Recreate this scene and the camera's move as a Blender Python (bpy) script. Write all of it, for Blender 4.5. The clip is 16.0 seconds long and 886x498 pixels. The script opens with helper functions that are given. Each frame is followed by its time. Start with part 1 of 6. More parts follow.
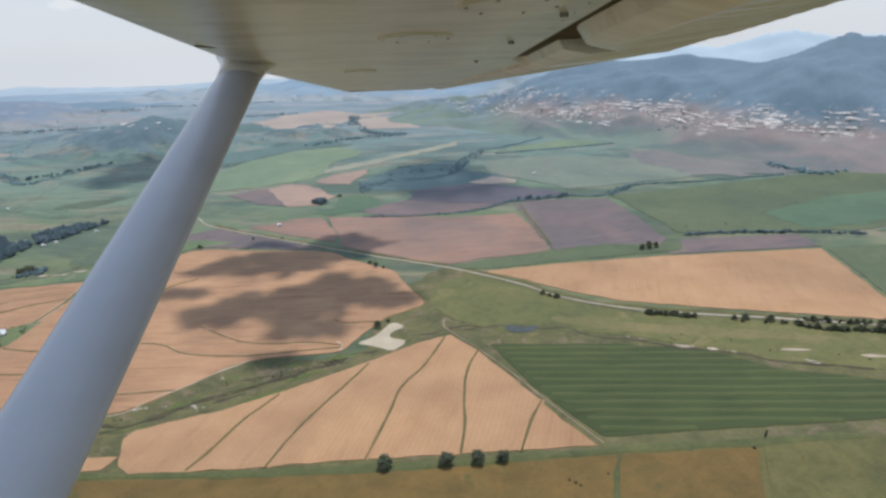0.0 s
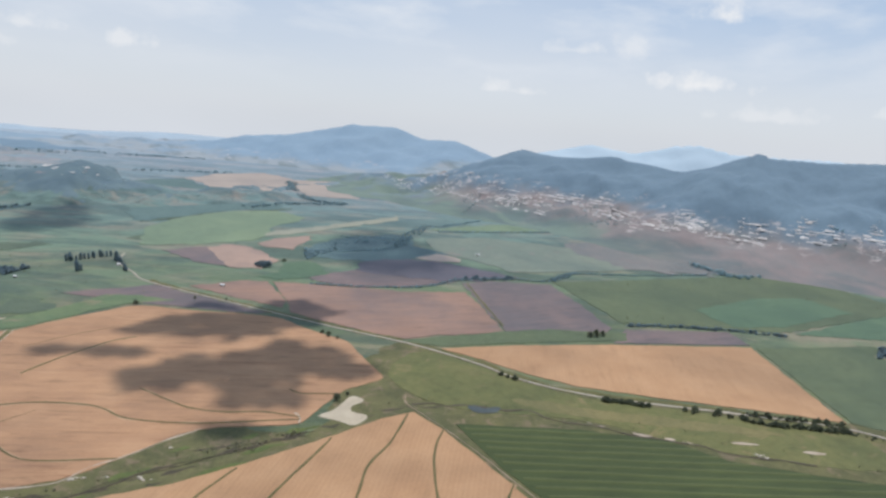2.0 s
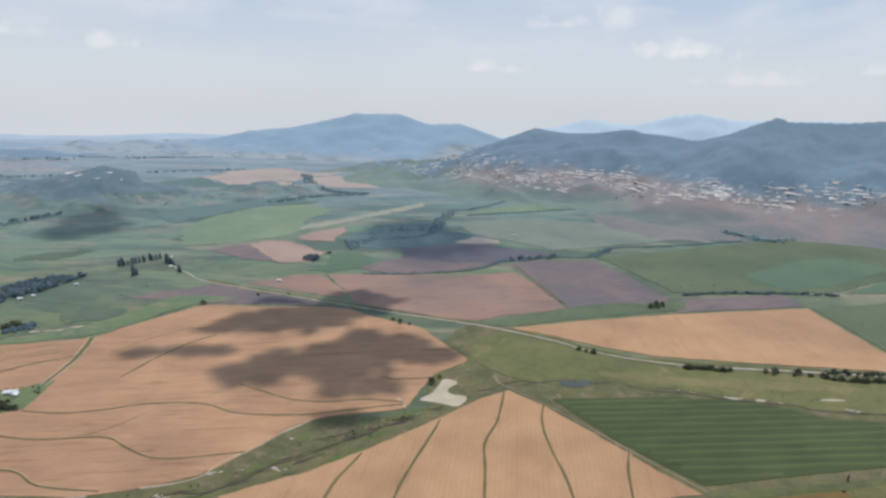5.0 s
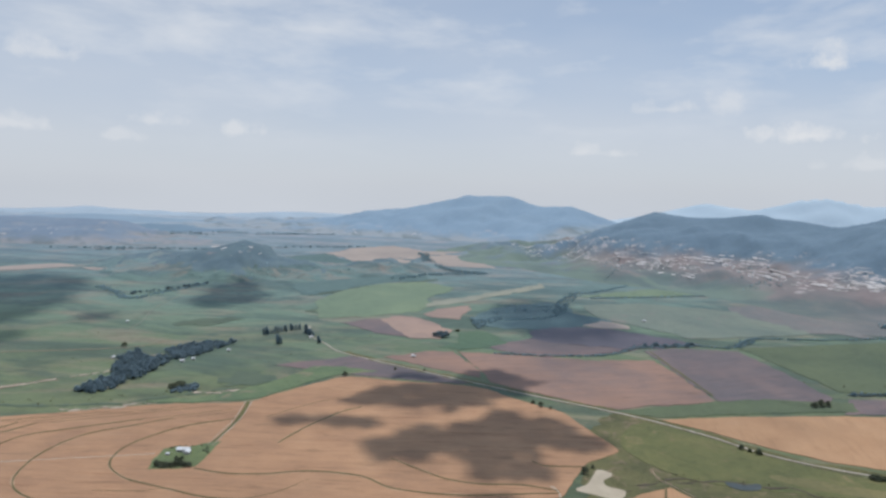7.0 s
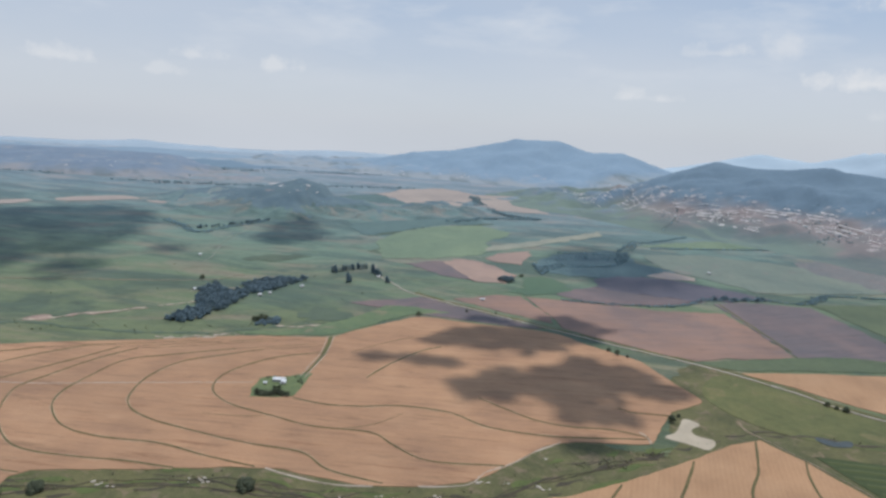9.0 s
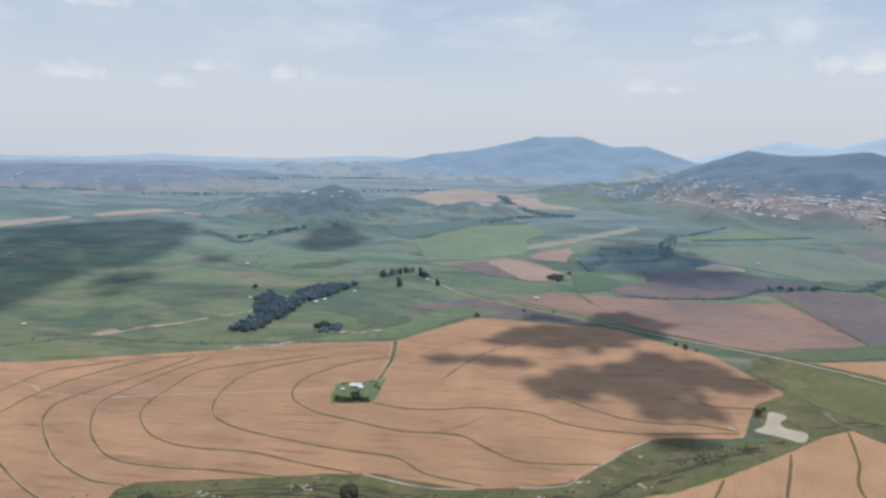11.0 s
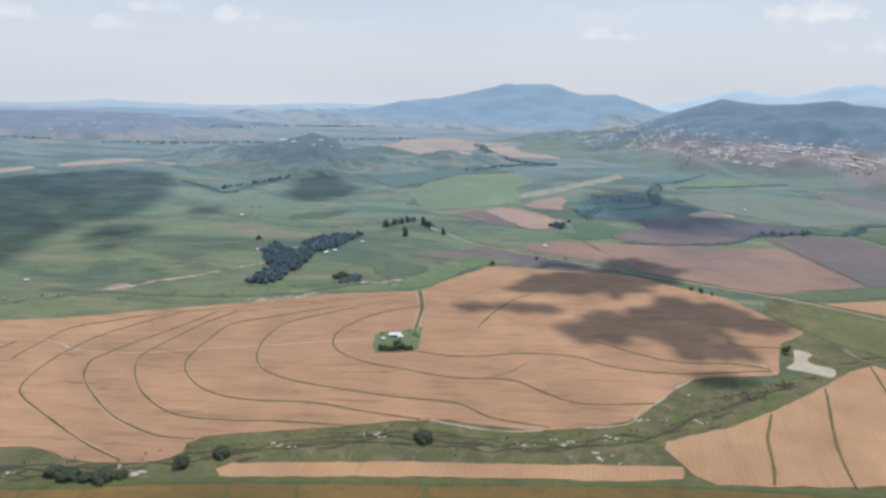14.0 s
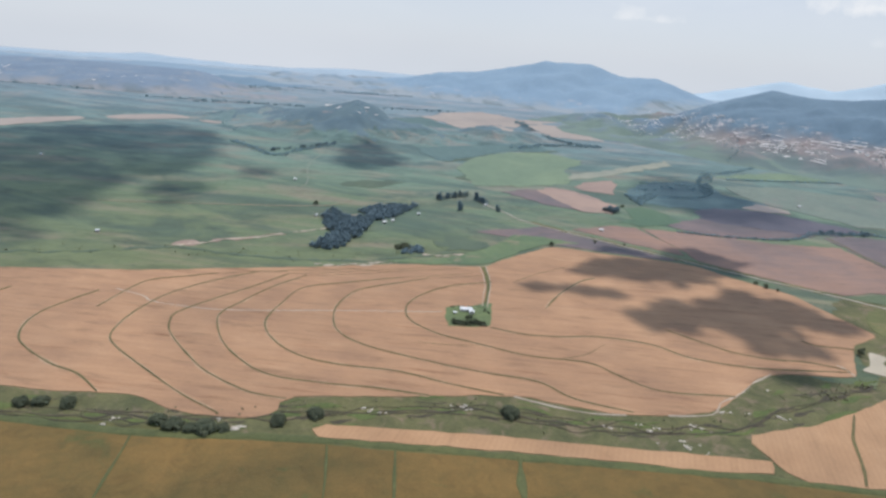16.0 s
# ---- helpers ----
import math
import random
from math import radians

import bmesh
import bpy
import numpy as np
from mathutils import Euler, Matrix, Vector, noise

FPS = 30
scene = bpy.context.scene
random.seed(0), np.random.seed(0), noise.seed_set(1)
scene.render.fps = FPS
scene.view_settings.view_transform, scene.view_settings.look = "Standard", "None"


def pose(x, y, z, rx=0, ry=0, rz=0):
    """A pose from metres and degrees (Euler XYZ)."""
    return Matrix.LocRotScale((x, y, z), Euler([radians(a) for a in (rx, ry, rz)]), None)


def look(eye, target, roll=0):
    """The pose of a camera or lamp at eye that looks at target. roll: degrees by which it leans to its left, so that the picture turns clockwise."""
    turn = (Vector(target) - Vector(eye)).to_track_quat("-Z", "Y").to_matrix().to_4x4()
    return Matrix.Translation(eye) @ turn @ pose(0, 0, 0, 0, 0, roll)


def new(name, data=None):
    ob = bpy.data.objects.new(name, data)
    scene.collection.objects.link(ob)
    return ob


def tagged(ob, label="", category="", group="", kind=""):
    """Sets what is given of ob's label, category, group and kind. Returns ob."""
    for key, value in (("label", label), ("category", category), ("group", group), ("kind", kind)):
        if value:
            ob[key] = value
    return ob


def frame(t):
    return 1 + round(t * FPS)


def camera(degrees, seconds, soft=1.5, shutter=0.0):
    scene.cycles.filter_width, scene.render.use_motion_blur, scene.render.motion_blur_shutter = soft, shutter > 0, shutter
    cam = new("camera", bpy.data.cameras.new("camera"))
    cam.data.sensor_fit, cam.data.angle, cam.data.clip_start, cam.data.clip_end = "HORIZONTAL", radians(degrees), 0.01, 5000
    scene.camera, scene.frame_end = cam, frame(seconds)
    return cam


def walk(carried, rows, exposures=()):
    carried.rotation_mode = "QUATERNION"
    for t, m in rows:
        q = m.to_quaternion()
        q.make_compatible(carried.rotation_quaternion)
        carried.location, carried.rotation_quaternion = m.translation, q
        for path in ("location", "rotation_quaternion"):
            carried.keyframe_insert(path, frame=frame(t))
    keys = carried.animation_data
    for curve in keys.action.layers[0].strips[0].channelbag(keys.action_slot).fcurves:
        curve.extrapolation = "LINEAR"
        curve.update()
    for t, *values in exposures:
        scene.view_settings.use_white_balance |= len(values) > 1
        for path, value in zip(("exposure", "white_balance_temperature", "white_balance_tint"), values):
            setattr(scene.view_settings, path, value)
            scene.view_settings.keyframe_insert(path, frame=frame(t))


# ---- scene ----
cam = camera(71.7, 16.0, 2.8)
PATH = [
    (0, (0.967, 0.237, 220.644), (0.93, 2.129, 219.995), -2.3),
    (0.5, (-9.394, 0.241, 220.589), (-9.489, 2.138, 219.962), 1.3),
    (1, (-20.139, 0.144, 220.396), (-20.246, 2.079, 219.902), -1.3),
    (1.5, (-31.461, 0.219, 220.116), (-31.397, 2.166, 219.665), 1.7),
    (2, (-43.531, 0.455, 219.799), (-43.297, 2.399, 219.393), 4.4),
    (2.5, (-55.466, 0.557, 219.446), (-54.895, 2.42, 218.997), 6.1),
    (3, (-67.251, 0.48, 219.073), (-66.811, 2.394, 218.696), 5.1),
    (3.5, (-79.038, 0.365, 218.826), (-78.851, 2.31, 218.402), -2.1),
    (4, (-90.846, 0.19, 218.726), (-90.732, 2.151, 218.352), -2.8),
    (4.2, (-95.487, 0.009, 218.704), (-95.272, 1.943, 218.239), -1.3),
    (6.3, (-143.212, -3.171, 218.115), (-143.006, -1.22, 217.727), 2.9),
    (6.5, (-147.786, -3.424, 218.08), (-147.703, -1.443, 217.818), -0.3),
    (7, (-159.315, -3.922, 217.896), (-159.392, -1.934, 217.691), 1.3),
    (7.5, (-171.042, -4.287, 217.718), (-171.168, -2.311, 217.434), 2.3),
    (8, (-182.988, -4.855, 217.587), (-183.086, -2.899, 217.18), 3.9),
    (8.5, (-194.805, -5.719, 217.465), (-194.966, -3.743, 217.198), 0.9),
    (9, (-206.231, -6.832, 217.293), (-206.413, -4.879, 216.901), 2.8),
    (9.5, (-217.64, -7.93, 217.174), (-217.931, -5.986, 216.804), -1.1),
    (9.7, (-222.271, -8.351, 217.135), (-222.456, -6.408, 216.697), 1.2),
    (11.8, (-271.649, -12.63, 215.871), (-271.921, -10.683, 215.503), 0.4),
    (12, (-276.228, -12.973, 215.828), (-276.487, -11.032, 215.422), 1.7),
    (12.5, (-287.396, -13.709, 215.679), (-287.711, -11.801, 215.166), 3.0),
    (13, (-298.575, -14.449, 215.494), (-298.842, -12.55, 214.927), 2.6),
    (13.5, (-310.406, -15.057, 215.341), (-310.546, -13.162, 214.716), 2.2),
    (14, (-322.441, -15.696, 215.136), (-322.524, -13.775, 214.587), 0.7),
    (14.5, (-334.512, -16.418, 214.913), (-334.6, -14.489, 214.392), 0.4),
    (15, (-346.894, -17.166, 214.742), (-346.95, -15.252, 214.167), 1.9),
    (15.5, (-359.762, -18.061, 214.623), (-359.8, -16.159, 214.007), 1.6),
    (16, (-373.275, -19.53, 214.592), (-373.405, -17.637, 213.961), 4.1),
]
walk(cam, [(t, look(eye, target, roll)) for t, eye, target, roll in PATH],
     [(0.0, 0.06, 6460, 10), (2.5, 0.0, 6460, 10), (4.2, -0.02, 6460, 10), (6.5, -0.15, 6390, 10), (7.5, -0.2, 6320, 10), (9.2, -0.18, 6320, 10), (12.0, -0.05, 6310, 10), (14.5, 0.02, 6340, 10), (16.0, 0.02, 6340, 10)])
from mathutils import geometry

# ---- sky and sun ----
SUN = Vector((0.14, 0.24, 0.96)).normalized()
sun = new("sun", bpy.data.lights.new("sun", "SUN"))
sun.data.energy, sun.data.angle, sun.data.color = 3.3, radians(0.75), (1.0, 0.965, 0.92)
sun.matrix_world = SUN.to_track_quat("Z", "Y").to_matrix().to_4x4()

world = bpy.data.worlds.new("sky")
scene.world = world
world.use_nodes = True
wn, wl = world.node_tree.nodes, world.node_tree.links
wn.clear()


def wnode(kind, **values):
    n = wn.new(kind)
    for key, value in values.items():
        n.inputs[key.replace("_", " ")].default_value = value
    return n


sky = wn.new("ShaderNodeTexSky")
sky.sky_type, sky.sun_disc = "NISHITA", False
sky.sun_elevation, sky.sun_rotation = math.asin(SUN.z), math.atan2(SUN.x, SUN.y)
sky.altitude, sky.air_density, sky.dust_density, sky.ozone_density = 1800, 1.0, 1.6, 1.0
coord = wn.new("ShaderNodeTexCoord")
split = wn.new("ShaderNodeSeparateXYZ")
wl.new(coord.outputs["Generated"], split.inputs[0])
stretch = wnode("ShaderNodeMapping", Scale=(1.0, 1.0, 3.2), Location=(0.35, 0.1, 0.0))
wl.new(coord.outputs["Generated"], stretch.inputs["Vector"])
puffs = wnode("ShaderNodeTexNoise", Scale=4.6, Detail=9.0, Roughness=0.56, Distortion=0.15)
wl.new(stretch.outputs[0], puffs.inputs["Vector"])
veil = wnode("ShaderNodeTexNoise", Scale=1.7, Detail=4.0, Roughness=0.5)
wl.new(stretch.outputs[0], veil.inputs["Vector"])
puff_ramp = wn.new("ShaderNodeValToRGB")
puff_ramp.color_ramp.elements[0].position, puff_ramp.color_ramp.elements[1].position = 0.48, 0.76
wl.new(puffs.outputs["Fac"], puff_ramp.inputs[0])
veil_ramp = wn.new("ShaderNodeValToRGB")
veil_ramp.color_ramp.elements[0].position, veil_ramp.color_ramp.elements[1].position = 0.36, 0.66
wl.new(veil.outputs["Fac"], veil_ramp.inputs[0])
low = wnode("ShaderNodeMapRange", From_Min=-0.05, From_Max=0.42, To_Min=0.92, To_Max=0.42)
wl.new(split.outputs["Z"], low.inputs["Value"])
rise = wnode("ShaderNodeMapRange", From_Min=0.03, From_Max=0.16, To_Min=0.0, To_Max=0.9)
wl.new(split.outputs["Z"], rise.inputs["Value"])


def wmix(a, b, fac, color=None):
    m = wn.new("ShaderNodeMix")
    m.data_type = "RGBA"
    wl.new(fac, m.inputs["Factor"])
    wl.new(a, m.inputs[6])
    if color:
        m.inputs[7].default_value = (*color, 1)
    else:
        wl.new(b, m.inputs[7])
    return m.outputs[2]


def wmul(a, b):
    m = wn.new("ShaderNodeMath")
    m.operation = "MULTIPLY"
    wl.new(a, m.inputs[0])
    if isinstance(b, float):
        m.inputs[1].default_value = b
    else:
        wl.new(b, m.inputs[1])
    return m.outputs[0]


# pale haze on the horizon that clears to light blue a few degrees up
clear = wnode("ShaderNodeMapRange", From_Min=-0.02, From_Max=0.17, To_Min=0.0, To_Max=1.0)
wl.new(split.outputs["Z"], clear.inputs["Value"])
haze = wn.new("ShaderNodeValToRGB")
for k, (where, tone) in enumerate(((0.0, (0.645, 0.685, 0.75)), (0.45, (0.675, 0.715, 0.785)), (1.0, (0.545, 0.655, 0.81)))):
    stop = haze.color_ramp.elements[k] if k < 2 else haze.color_ramp.elements.new(where)
    stop.position, stop.color = where, (*tone, 1)
wl.new(clear.outputs[0], haze.inputs[0])
ten = wn.new("ShaderNodeVectorMath")
ten.operation = "SCALE"
ten.inputs["Scale"].default_value = 10.0
wl.new(haze.outputs[0], ten.inputs[0])
air = wmix(sky.outputs[0], ten.outputs[0], low.outputs[0])
air = wmix(air, None, wmul(veil_ramp.outputs[0], 0.42), (7.2, 7.5, 8.0))
air = wmix(air, None, wmul(puff_ramp.outputs[0], rise.outputs[0]), (8.0, 8.3, 8.7))


def wmath(how, a, b=0.0, clamp=False):
    m = wn.new("ShaderNodeMath")
    m.operation, m.use_clamp = how, clamp
    for slot, value in ((0, a), (1, b)):
        if isinstance(value, (int, float)):
            m.inputs[slot].default_value = value
        else:
            wl.new(value, m.inputs[slot])
    return m.outputs[0]


# single cumulus puffs low over the ranges: bearing, elevation, width and height in degrees
bearing = wmath("ARCTAN2", split.outputs["X"], split.outputs["Y"])
billow = wnode("ShaderNodeTexNoise", Scale=26.0, Detail=8.0, Roughness=0.58)
wl.new(coord.outputs["Generated"], billow.inputs["Vector"])
cumulus = None
for turn, up, wide, high, much in ((28.4, 5.2, 10.0, 3.2, 1.0), (10.4, 3.7, 3.0, 2.1, 0.65), (13.2, 3.4, 2.8, 1.4, 0.6), (42.0, 3.2, 4.4, 1.8, 0.55), (33.5, 2.7, 12.0, 2.4, 0.5), (17.2, 7.4, 8.0, 2.2, 0.55), (21.9, 8.0, 5.0, 4.0, 0.5),
                                   (-37.4, 4.6, 7.0, 3.0, 0.65), (-20.6, 4.9, 4.2, 2.8, 0.7), (-27.1, 5.3, 4.6, 2.4, 0.6), (-30.4, 3.8, 5.0, 2.0, 0.45), (28.8, 10.6, 8.0, 3.4, 0.9), (-35.0, 10.0, 10.0, 3.0, 0.6)):
    dx = wmath("DIVIDE", wmath("SUBTRACT", bearing, radians(turn)), radians(wide / 2))
    dz = wmath("DIVIDE", wmath("SUBTRACT", split.outputs["Z"], math.sin(radians(up - high * 0.2))), radians(high / 2))
    dz = wmath("MAXIMUM", dz, wmath("MULTIPLY", dz, -2.2))
    d = wmath("SQRT", wmath("ADD", wmath("MULTIPLY", dx, dx), wmath("MULTIPLY", dz, dz)))
    shape = wmath("ADD", wmath("SUBTRACT", 0.8, d), wmath("MULTIPLY", wmath("SUBTRACT", billow.outputs["Fac"], 0.5), 2.7))
    shape = wmath("MULTIPLY", wmath("MULTIPLY", shape, 1.7, True), 0.85 * much)
    cumulus = shape if cumulus is None else wmath("MAXIMUM", cumulus, shape)
air = wmix(air, None, cumulus, (8.5, 8.6, 8.75))
# clear blue between the clouds overhead
high_sky = wnode("ShaderNodeMapRange", From_Min=0.3, From_Max=0.7, To_Min=0.0, To_Max=0.9)
wl.new(split.outputs["Z"], high_sky.inputs["Value"])
air = wmix(air, None, wmul(veil_ramp.outputs[0], high_sky.outputs[0]), (5.4, 8.3, 12.6))
back = wnode("ShaderNodeBackground", Strength=0.1)
wl.new(air, back.inputs["Color"])
wl.new(back.outputs[0], wn.new("ShaderNodeOutputWorld").inputs[0])


# ---- materials ----
class Paint:
    """A node material under way: each call adds a node and returns its output."""

    def __init__(self, name, rough=0.9, metal=0.0, specular=0.25):
        self.mat = bpy.data.materials.new(name)
        self.mat.use_nodes = True
        self.nodes, self.links = self.mat.node_tree.nodes, self.mat.node_tree.links
        self.skin = self.nodes["Principled BSDF"]
        self.skin.inputs["Roughness"].default_value = rough
        self.skin.inputs["Metallic"].default_value = metal
        self.skin.inputs["Specular IOR Level"].default_value = specular
        self.place = self.nodes.new("ShaderNodeTexCoord").outputs["Object"]

    def moved(self, turn=0.0, scale=(1, 1, 1)):
        out = self.place
        for key, value in (("Rotation", (0, 0, radians(turn))), ("Scale", scale)):
            n = self.nodes.new("ShaderNodeMapping")
            n.inputs[key].default_value = value
            self.links.new(out, n.inputs["Vector"])
            out = n.outputs[0]
        return out

    def noise(self, size, detail=5.0, rough=0.6, at=None, bend=0.0):
        n = self.nodes.new("ShaderNodeTexNoise")
        n.inputs["Scale"].default_value, n.inputs["Detail"].default_value = 1.0 / size, detail
        n.inputs["Roughness"].default_value, n.inputs["Distortion"].default_value = rough, bend
        self.links.new(at or self.place, n.inputs["Vector"])
        return n.outputs["Fac"]

    def wave(self, size, at=None, bend=1.0, detail=2.0, fine=1.0):
        n = self.nodes.new("ShaderNodeTexWave")
        n.inputs["Scale"].default_value = 0.314 / size
        n.inputs["Distortion"].default_value, n.inputs["Detail"].default_value = bend, detail
        n.inputs["Detail Scale"].default_value = fine
        self.links.new(at or self.place, n.inputs["Vector"])
        return n.outputs["Fac"]

    def ramp(self, fac, *stops):
        n = self.nodes.new("ShaderNodeValToRGB")
        while len(n.color_ramp.elements) < len(stops):
            n.color_ramp.elements.new(0.5)
        for e, (where, color) in zip(n.color_ramp.elements, stops):
            e.position, e.color = where, (*color, 1) if isinstance(color, tuple) else (color, color, color, 1)
        self.links.new(fac, n.inputs[0])
        return n.outputs[0]

    def mix(self, fac, a, b, how="MIX"):
        n = self.nodes.new("ShaderNodeMix")
        n.data_type, n.blend_type = "RGBA", how
        for slot, value in ((0, fac), (6, a), (7, b)):
            if isinstance(value, (float, int)):
                n.inputs[slot].default_value = value
            elif isinstance(value, tuple):
                n.inputs[slot].default_value = (*value, 1)
            else:
                self.links.new(value, n.inputs[slot])
        return n.outputs[2]

    def haze_sheen(self, weight=0.13, tint=(0.88, 0.94, 1.0)):
        """Sheen at low angles: bluish tints imitate aerial haze, warm ones stalks and grass tips."""
        self.skin.inputs["Sheen Weight"].default_value, self.skin.inputs["Sheen Roughness"].default_value = weight, 0.5
        self.skin.inputs["Sheen Tint"].default_value = (*tint, 1)

    def random(self):
        return self.nodes.new("ShaderNodeObjectInfo").outputs["Random"]

    def island(self):
        return self.nodes.new("ShaderNodeNewGeometry").outputs["Random Per Island"]

    def done(self, color, bump=None, height=0.3, strength=0.5):
        self.links.new(color, self.skin.inputs["Base Color"])
        if bump is not None:
            n = self.nodes.new("ShaderNodeBump")
            n.inputs["Strength"].default_value, n.inputs["Distance"].default_value = strength, height
            self.links.new(bump, n.inputs["Height"])
            self.links.new(n.outputs[0], self.skin.inputs["Normal"])
        return self.mat


def soil(name, light, mid, dark, patch=60.0, turn=0.0, row=3.0, rows=0.25, streak=0.5, stain=0.6, sheen=0.06, tint=(1.0, 0.95, 0.88), scars=0.0):
    """A worked field: tone patches, streaks along the rows, the rows themselves, torn and bleached strips, grain."""
    p = Paint(name)
    along = p.moved(turn, (1, 0.12, 1))
    base = p.ramp(p.noise(patch, 6, 0.62), (0.3, dark), (0.5, mid), (0.72, light))
    base = p.mix(streak, base, p.ramp(p.noise(9, 5, 0.65, along), (0.3, dark), (0.55, mid), (0.75, light)))
    lines = p.wave(row, p.moved(turn), 0.8, 2, 0.3)
    base = p.mix(rows, base, p.ramp(lines, (0.2, 0.55), (0.7, 1.0)), "MULTIPLY")
    stains = p.ramp(p.noise(7, 6, 0.66, p.moved(turn - 90, (0.16, 1, 1)), 0.6), (0.32, 0.5), (0.45, 0.95), (0.6, 1.0))
    base = p.mix(stain, base, stains, "MULTIPLY")
    if scars:
        torn = p.noise(4.5, 7, 0.7, p.moved(turn, (1, 0.07, 1)), 0.4)
        base = p.mix(scars, base, p.ramp(torn, (0.33, (0.60, 0.49, 0.44)), (0.42, (1.0, 0.98, 0.96)), (0.58, (1.0, 1.0, 1.0)), (0.68, (1.22, 1.18, 1.1))), "MULTIPLY")
    base = p.mix(0.65, base, p.ramp(p.noise(150, 5, 0.6, None, 0.6), (0.35, (0.70, 0.72, 0.76)), (0.6, (1.0, 1.0, 1.0))), "MULTIPLY")
    grain = p.noise(1.6, 3, 0.7)
    p.haze_sheen(sheen, tint)
    base = p.mix(0.35, base, p.ramp(grain, (0.3, 0.6), (0.7, 1.0)), "MULTIPLY")
    return p.done(base, grain, 0.25, 0.6)


def sward(name, light, mid, dark, bare=None, patch=90.0, fine=6.0, much=0.62, sheen=0.13, tint=(0.88, 0.94, 1.0)):
    """Grass: broad tone patches, tufts, and bare or dry places."""
    p = Paint(name)
    base = p.ramp(p.noise(patch, 7, 0.62, None, 0.4), (0.32, dark), (0.5, mid), (0.68, light))
    base = p.mix(0.45, base, p.ramp(p.noise(fine, 6, 0.7), (0.3, dark), (0.5, mid), (0.75, light)))
    if bare:
        base = p.mix(p.ramp(p.noise(patch * 0.55, 8, 0.66, None, 0.8), (much, 0.0), (much + 0.1, 1.0)), base, bare)
    base = p.mix(0.5, base, p.ramp(p.noise(patch * 0.3, 7, 0.7, None, 1.2), (0.34, 0.6), (0.5, 0.95), (0.7, 1.0)), "MULTIPLY")
    base = p.mix(0.6, base, p.ramp(p.noise(patch * 3.0, 6, 0.6, None, 0.8), (0.36, (0.66, 0.74, 0.80)), (0.55, (1.0, 1.0, 1.0)), (0.7, (1.1, 1.06, 1.0))), "MULTIPLY")
    tuft = p.noise(1.3, 4, 0.7)
    p.haze_sheen(sheen, tint)
    base = p.mix(0.4, base, p.ramp(tuft, (0.3, 0.5), (0.7, 1.0)), "MULTIPLY")
    return p.done(base, tuft, 0.5, 0.6)


STUBBLE = soil("wheat_stubble", (0.462, 0.273, 0.154), (0.382, 0.215, 0.118), (0.282, 0.16, 0.095), 44, 90, 6.0, 0.04, 0.45, 0.6, scars=0.75)
RIPE = soil("ripe_wheat", (0.455, 0.27, 0.147), (0.408, 0.234, 0.123), (0.348, 0.193, 0.10), 40, 14, 3.2, 0.11, 0.3, 0.25)
STRAW = soil("bleached_straw", (0.50, 0.335, 0.205), (0.43, 0.275, 0.165), (0.33, 0.205, 0.125), 12, 90, 3.0, 0.03, 0.5, 0.4)
# Bluish sheen on the soils from here to the ploughed one imitates haze.
PINK_SOIL = soil("pink_tilled_soil", (0.375, 0.21, 0.135), (0.265, 0.163, 0.121), (0.15, 0.12, 0.117), 130, 80, 3.4, 0.05, 0.3, 0.5, 0.06, (0.95, 0.96, 1.0))
MAUVE_SOIL = soil("mauve_fallow_soil", (0.245, 0.155, 0.13), (0.152, 0.115, 0.108), (0.1, 0.088, 0.0929), 85, 70, 3.4, 0.05, 0.35, 0.5, 0.1, (0.82, 0.91, 1.0))
# Far wheat copies: base colour paled and dulled as haze would.
TAN_SOIL = soil("haze_tan_wheat", (0.4, 0.27, 0.2), (0.335, 0.22, 0.163), (0.25, 0.18, 0.145), 60, 80, 4.0, 0.05, 0.5, 0.4, 0.12, (0.82, 0.91, 1.0))
HAZE_WHEAT = soil("haze_pale_wheat", (0.39, 0.305, 0.235), (0.345, 0.265, 0.205), (0.275, 0.22, 0.18), 90, 80, 4.0, 0.05, 0.5, 0.4, 0.2, (0.82, 0.91, 1.0))
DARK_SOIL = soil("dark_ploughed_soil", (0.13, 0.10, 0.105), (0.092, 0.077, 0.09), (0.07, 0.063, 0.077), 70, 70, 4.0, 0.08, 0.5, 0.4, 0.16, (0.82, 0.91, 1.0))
GOLD = sward("golden_grass", (0.225, 0.13, 0.041), (0.16, 0.10, 0.031), (0.098, 0.077, 0.026), (0.088, 0.088, 0.028), 60, 11, 0.6, sheen=0.04, tint=(1.0, 0.93, 0.82))
CROP_DARK = soil("dark_green_crop", (0.064, 0.0824, 0.0265), (0.053, 0.07, 0.0226), (0.042, 0.0566, 0.0187), 40, 90, 4, 0.06, 0.5)
CROP_LIGHT = soil("light_green_crop", (0.09, 0.104, 0.0335), (0.076, 0.0905, 0.0296), (0.062, 0.0759, 0.025), 40, 90, 4, 0.06, 0.5)
GREEN_FIELD = sward("green_pasture", (0.118, 0.14, 0.0662), (0.094, 0.117, 0.0568), (0.07, 0.0918, 0.0456), (0.145, 0.124, 0.0731), 70, 9, 0.64, sheen=0.10, tint=(0.88, 0.94, 1.0))
# Far pastures: bluish sheen tint stands in for the haze over them.
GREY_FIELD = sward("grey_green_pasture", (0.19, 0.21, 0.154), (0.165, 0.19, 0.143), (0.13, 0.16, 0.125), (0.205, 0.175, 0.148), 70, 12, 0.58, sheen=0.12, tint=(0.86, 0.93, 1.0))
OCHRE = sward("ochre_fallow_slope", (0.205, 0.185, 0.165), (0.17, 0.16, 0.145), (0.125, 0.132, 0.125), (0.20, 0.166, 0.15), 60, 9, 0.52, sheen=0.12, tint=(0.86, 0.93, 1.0))
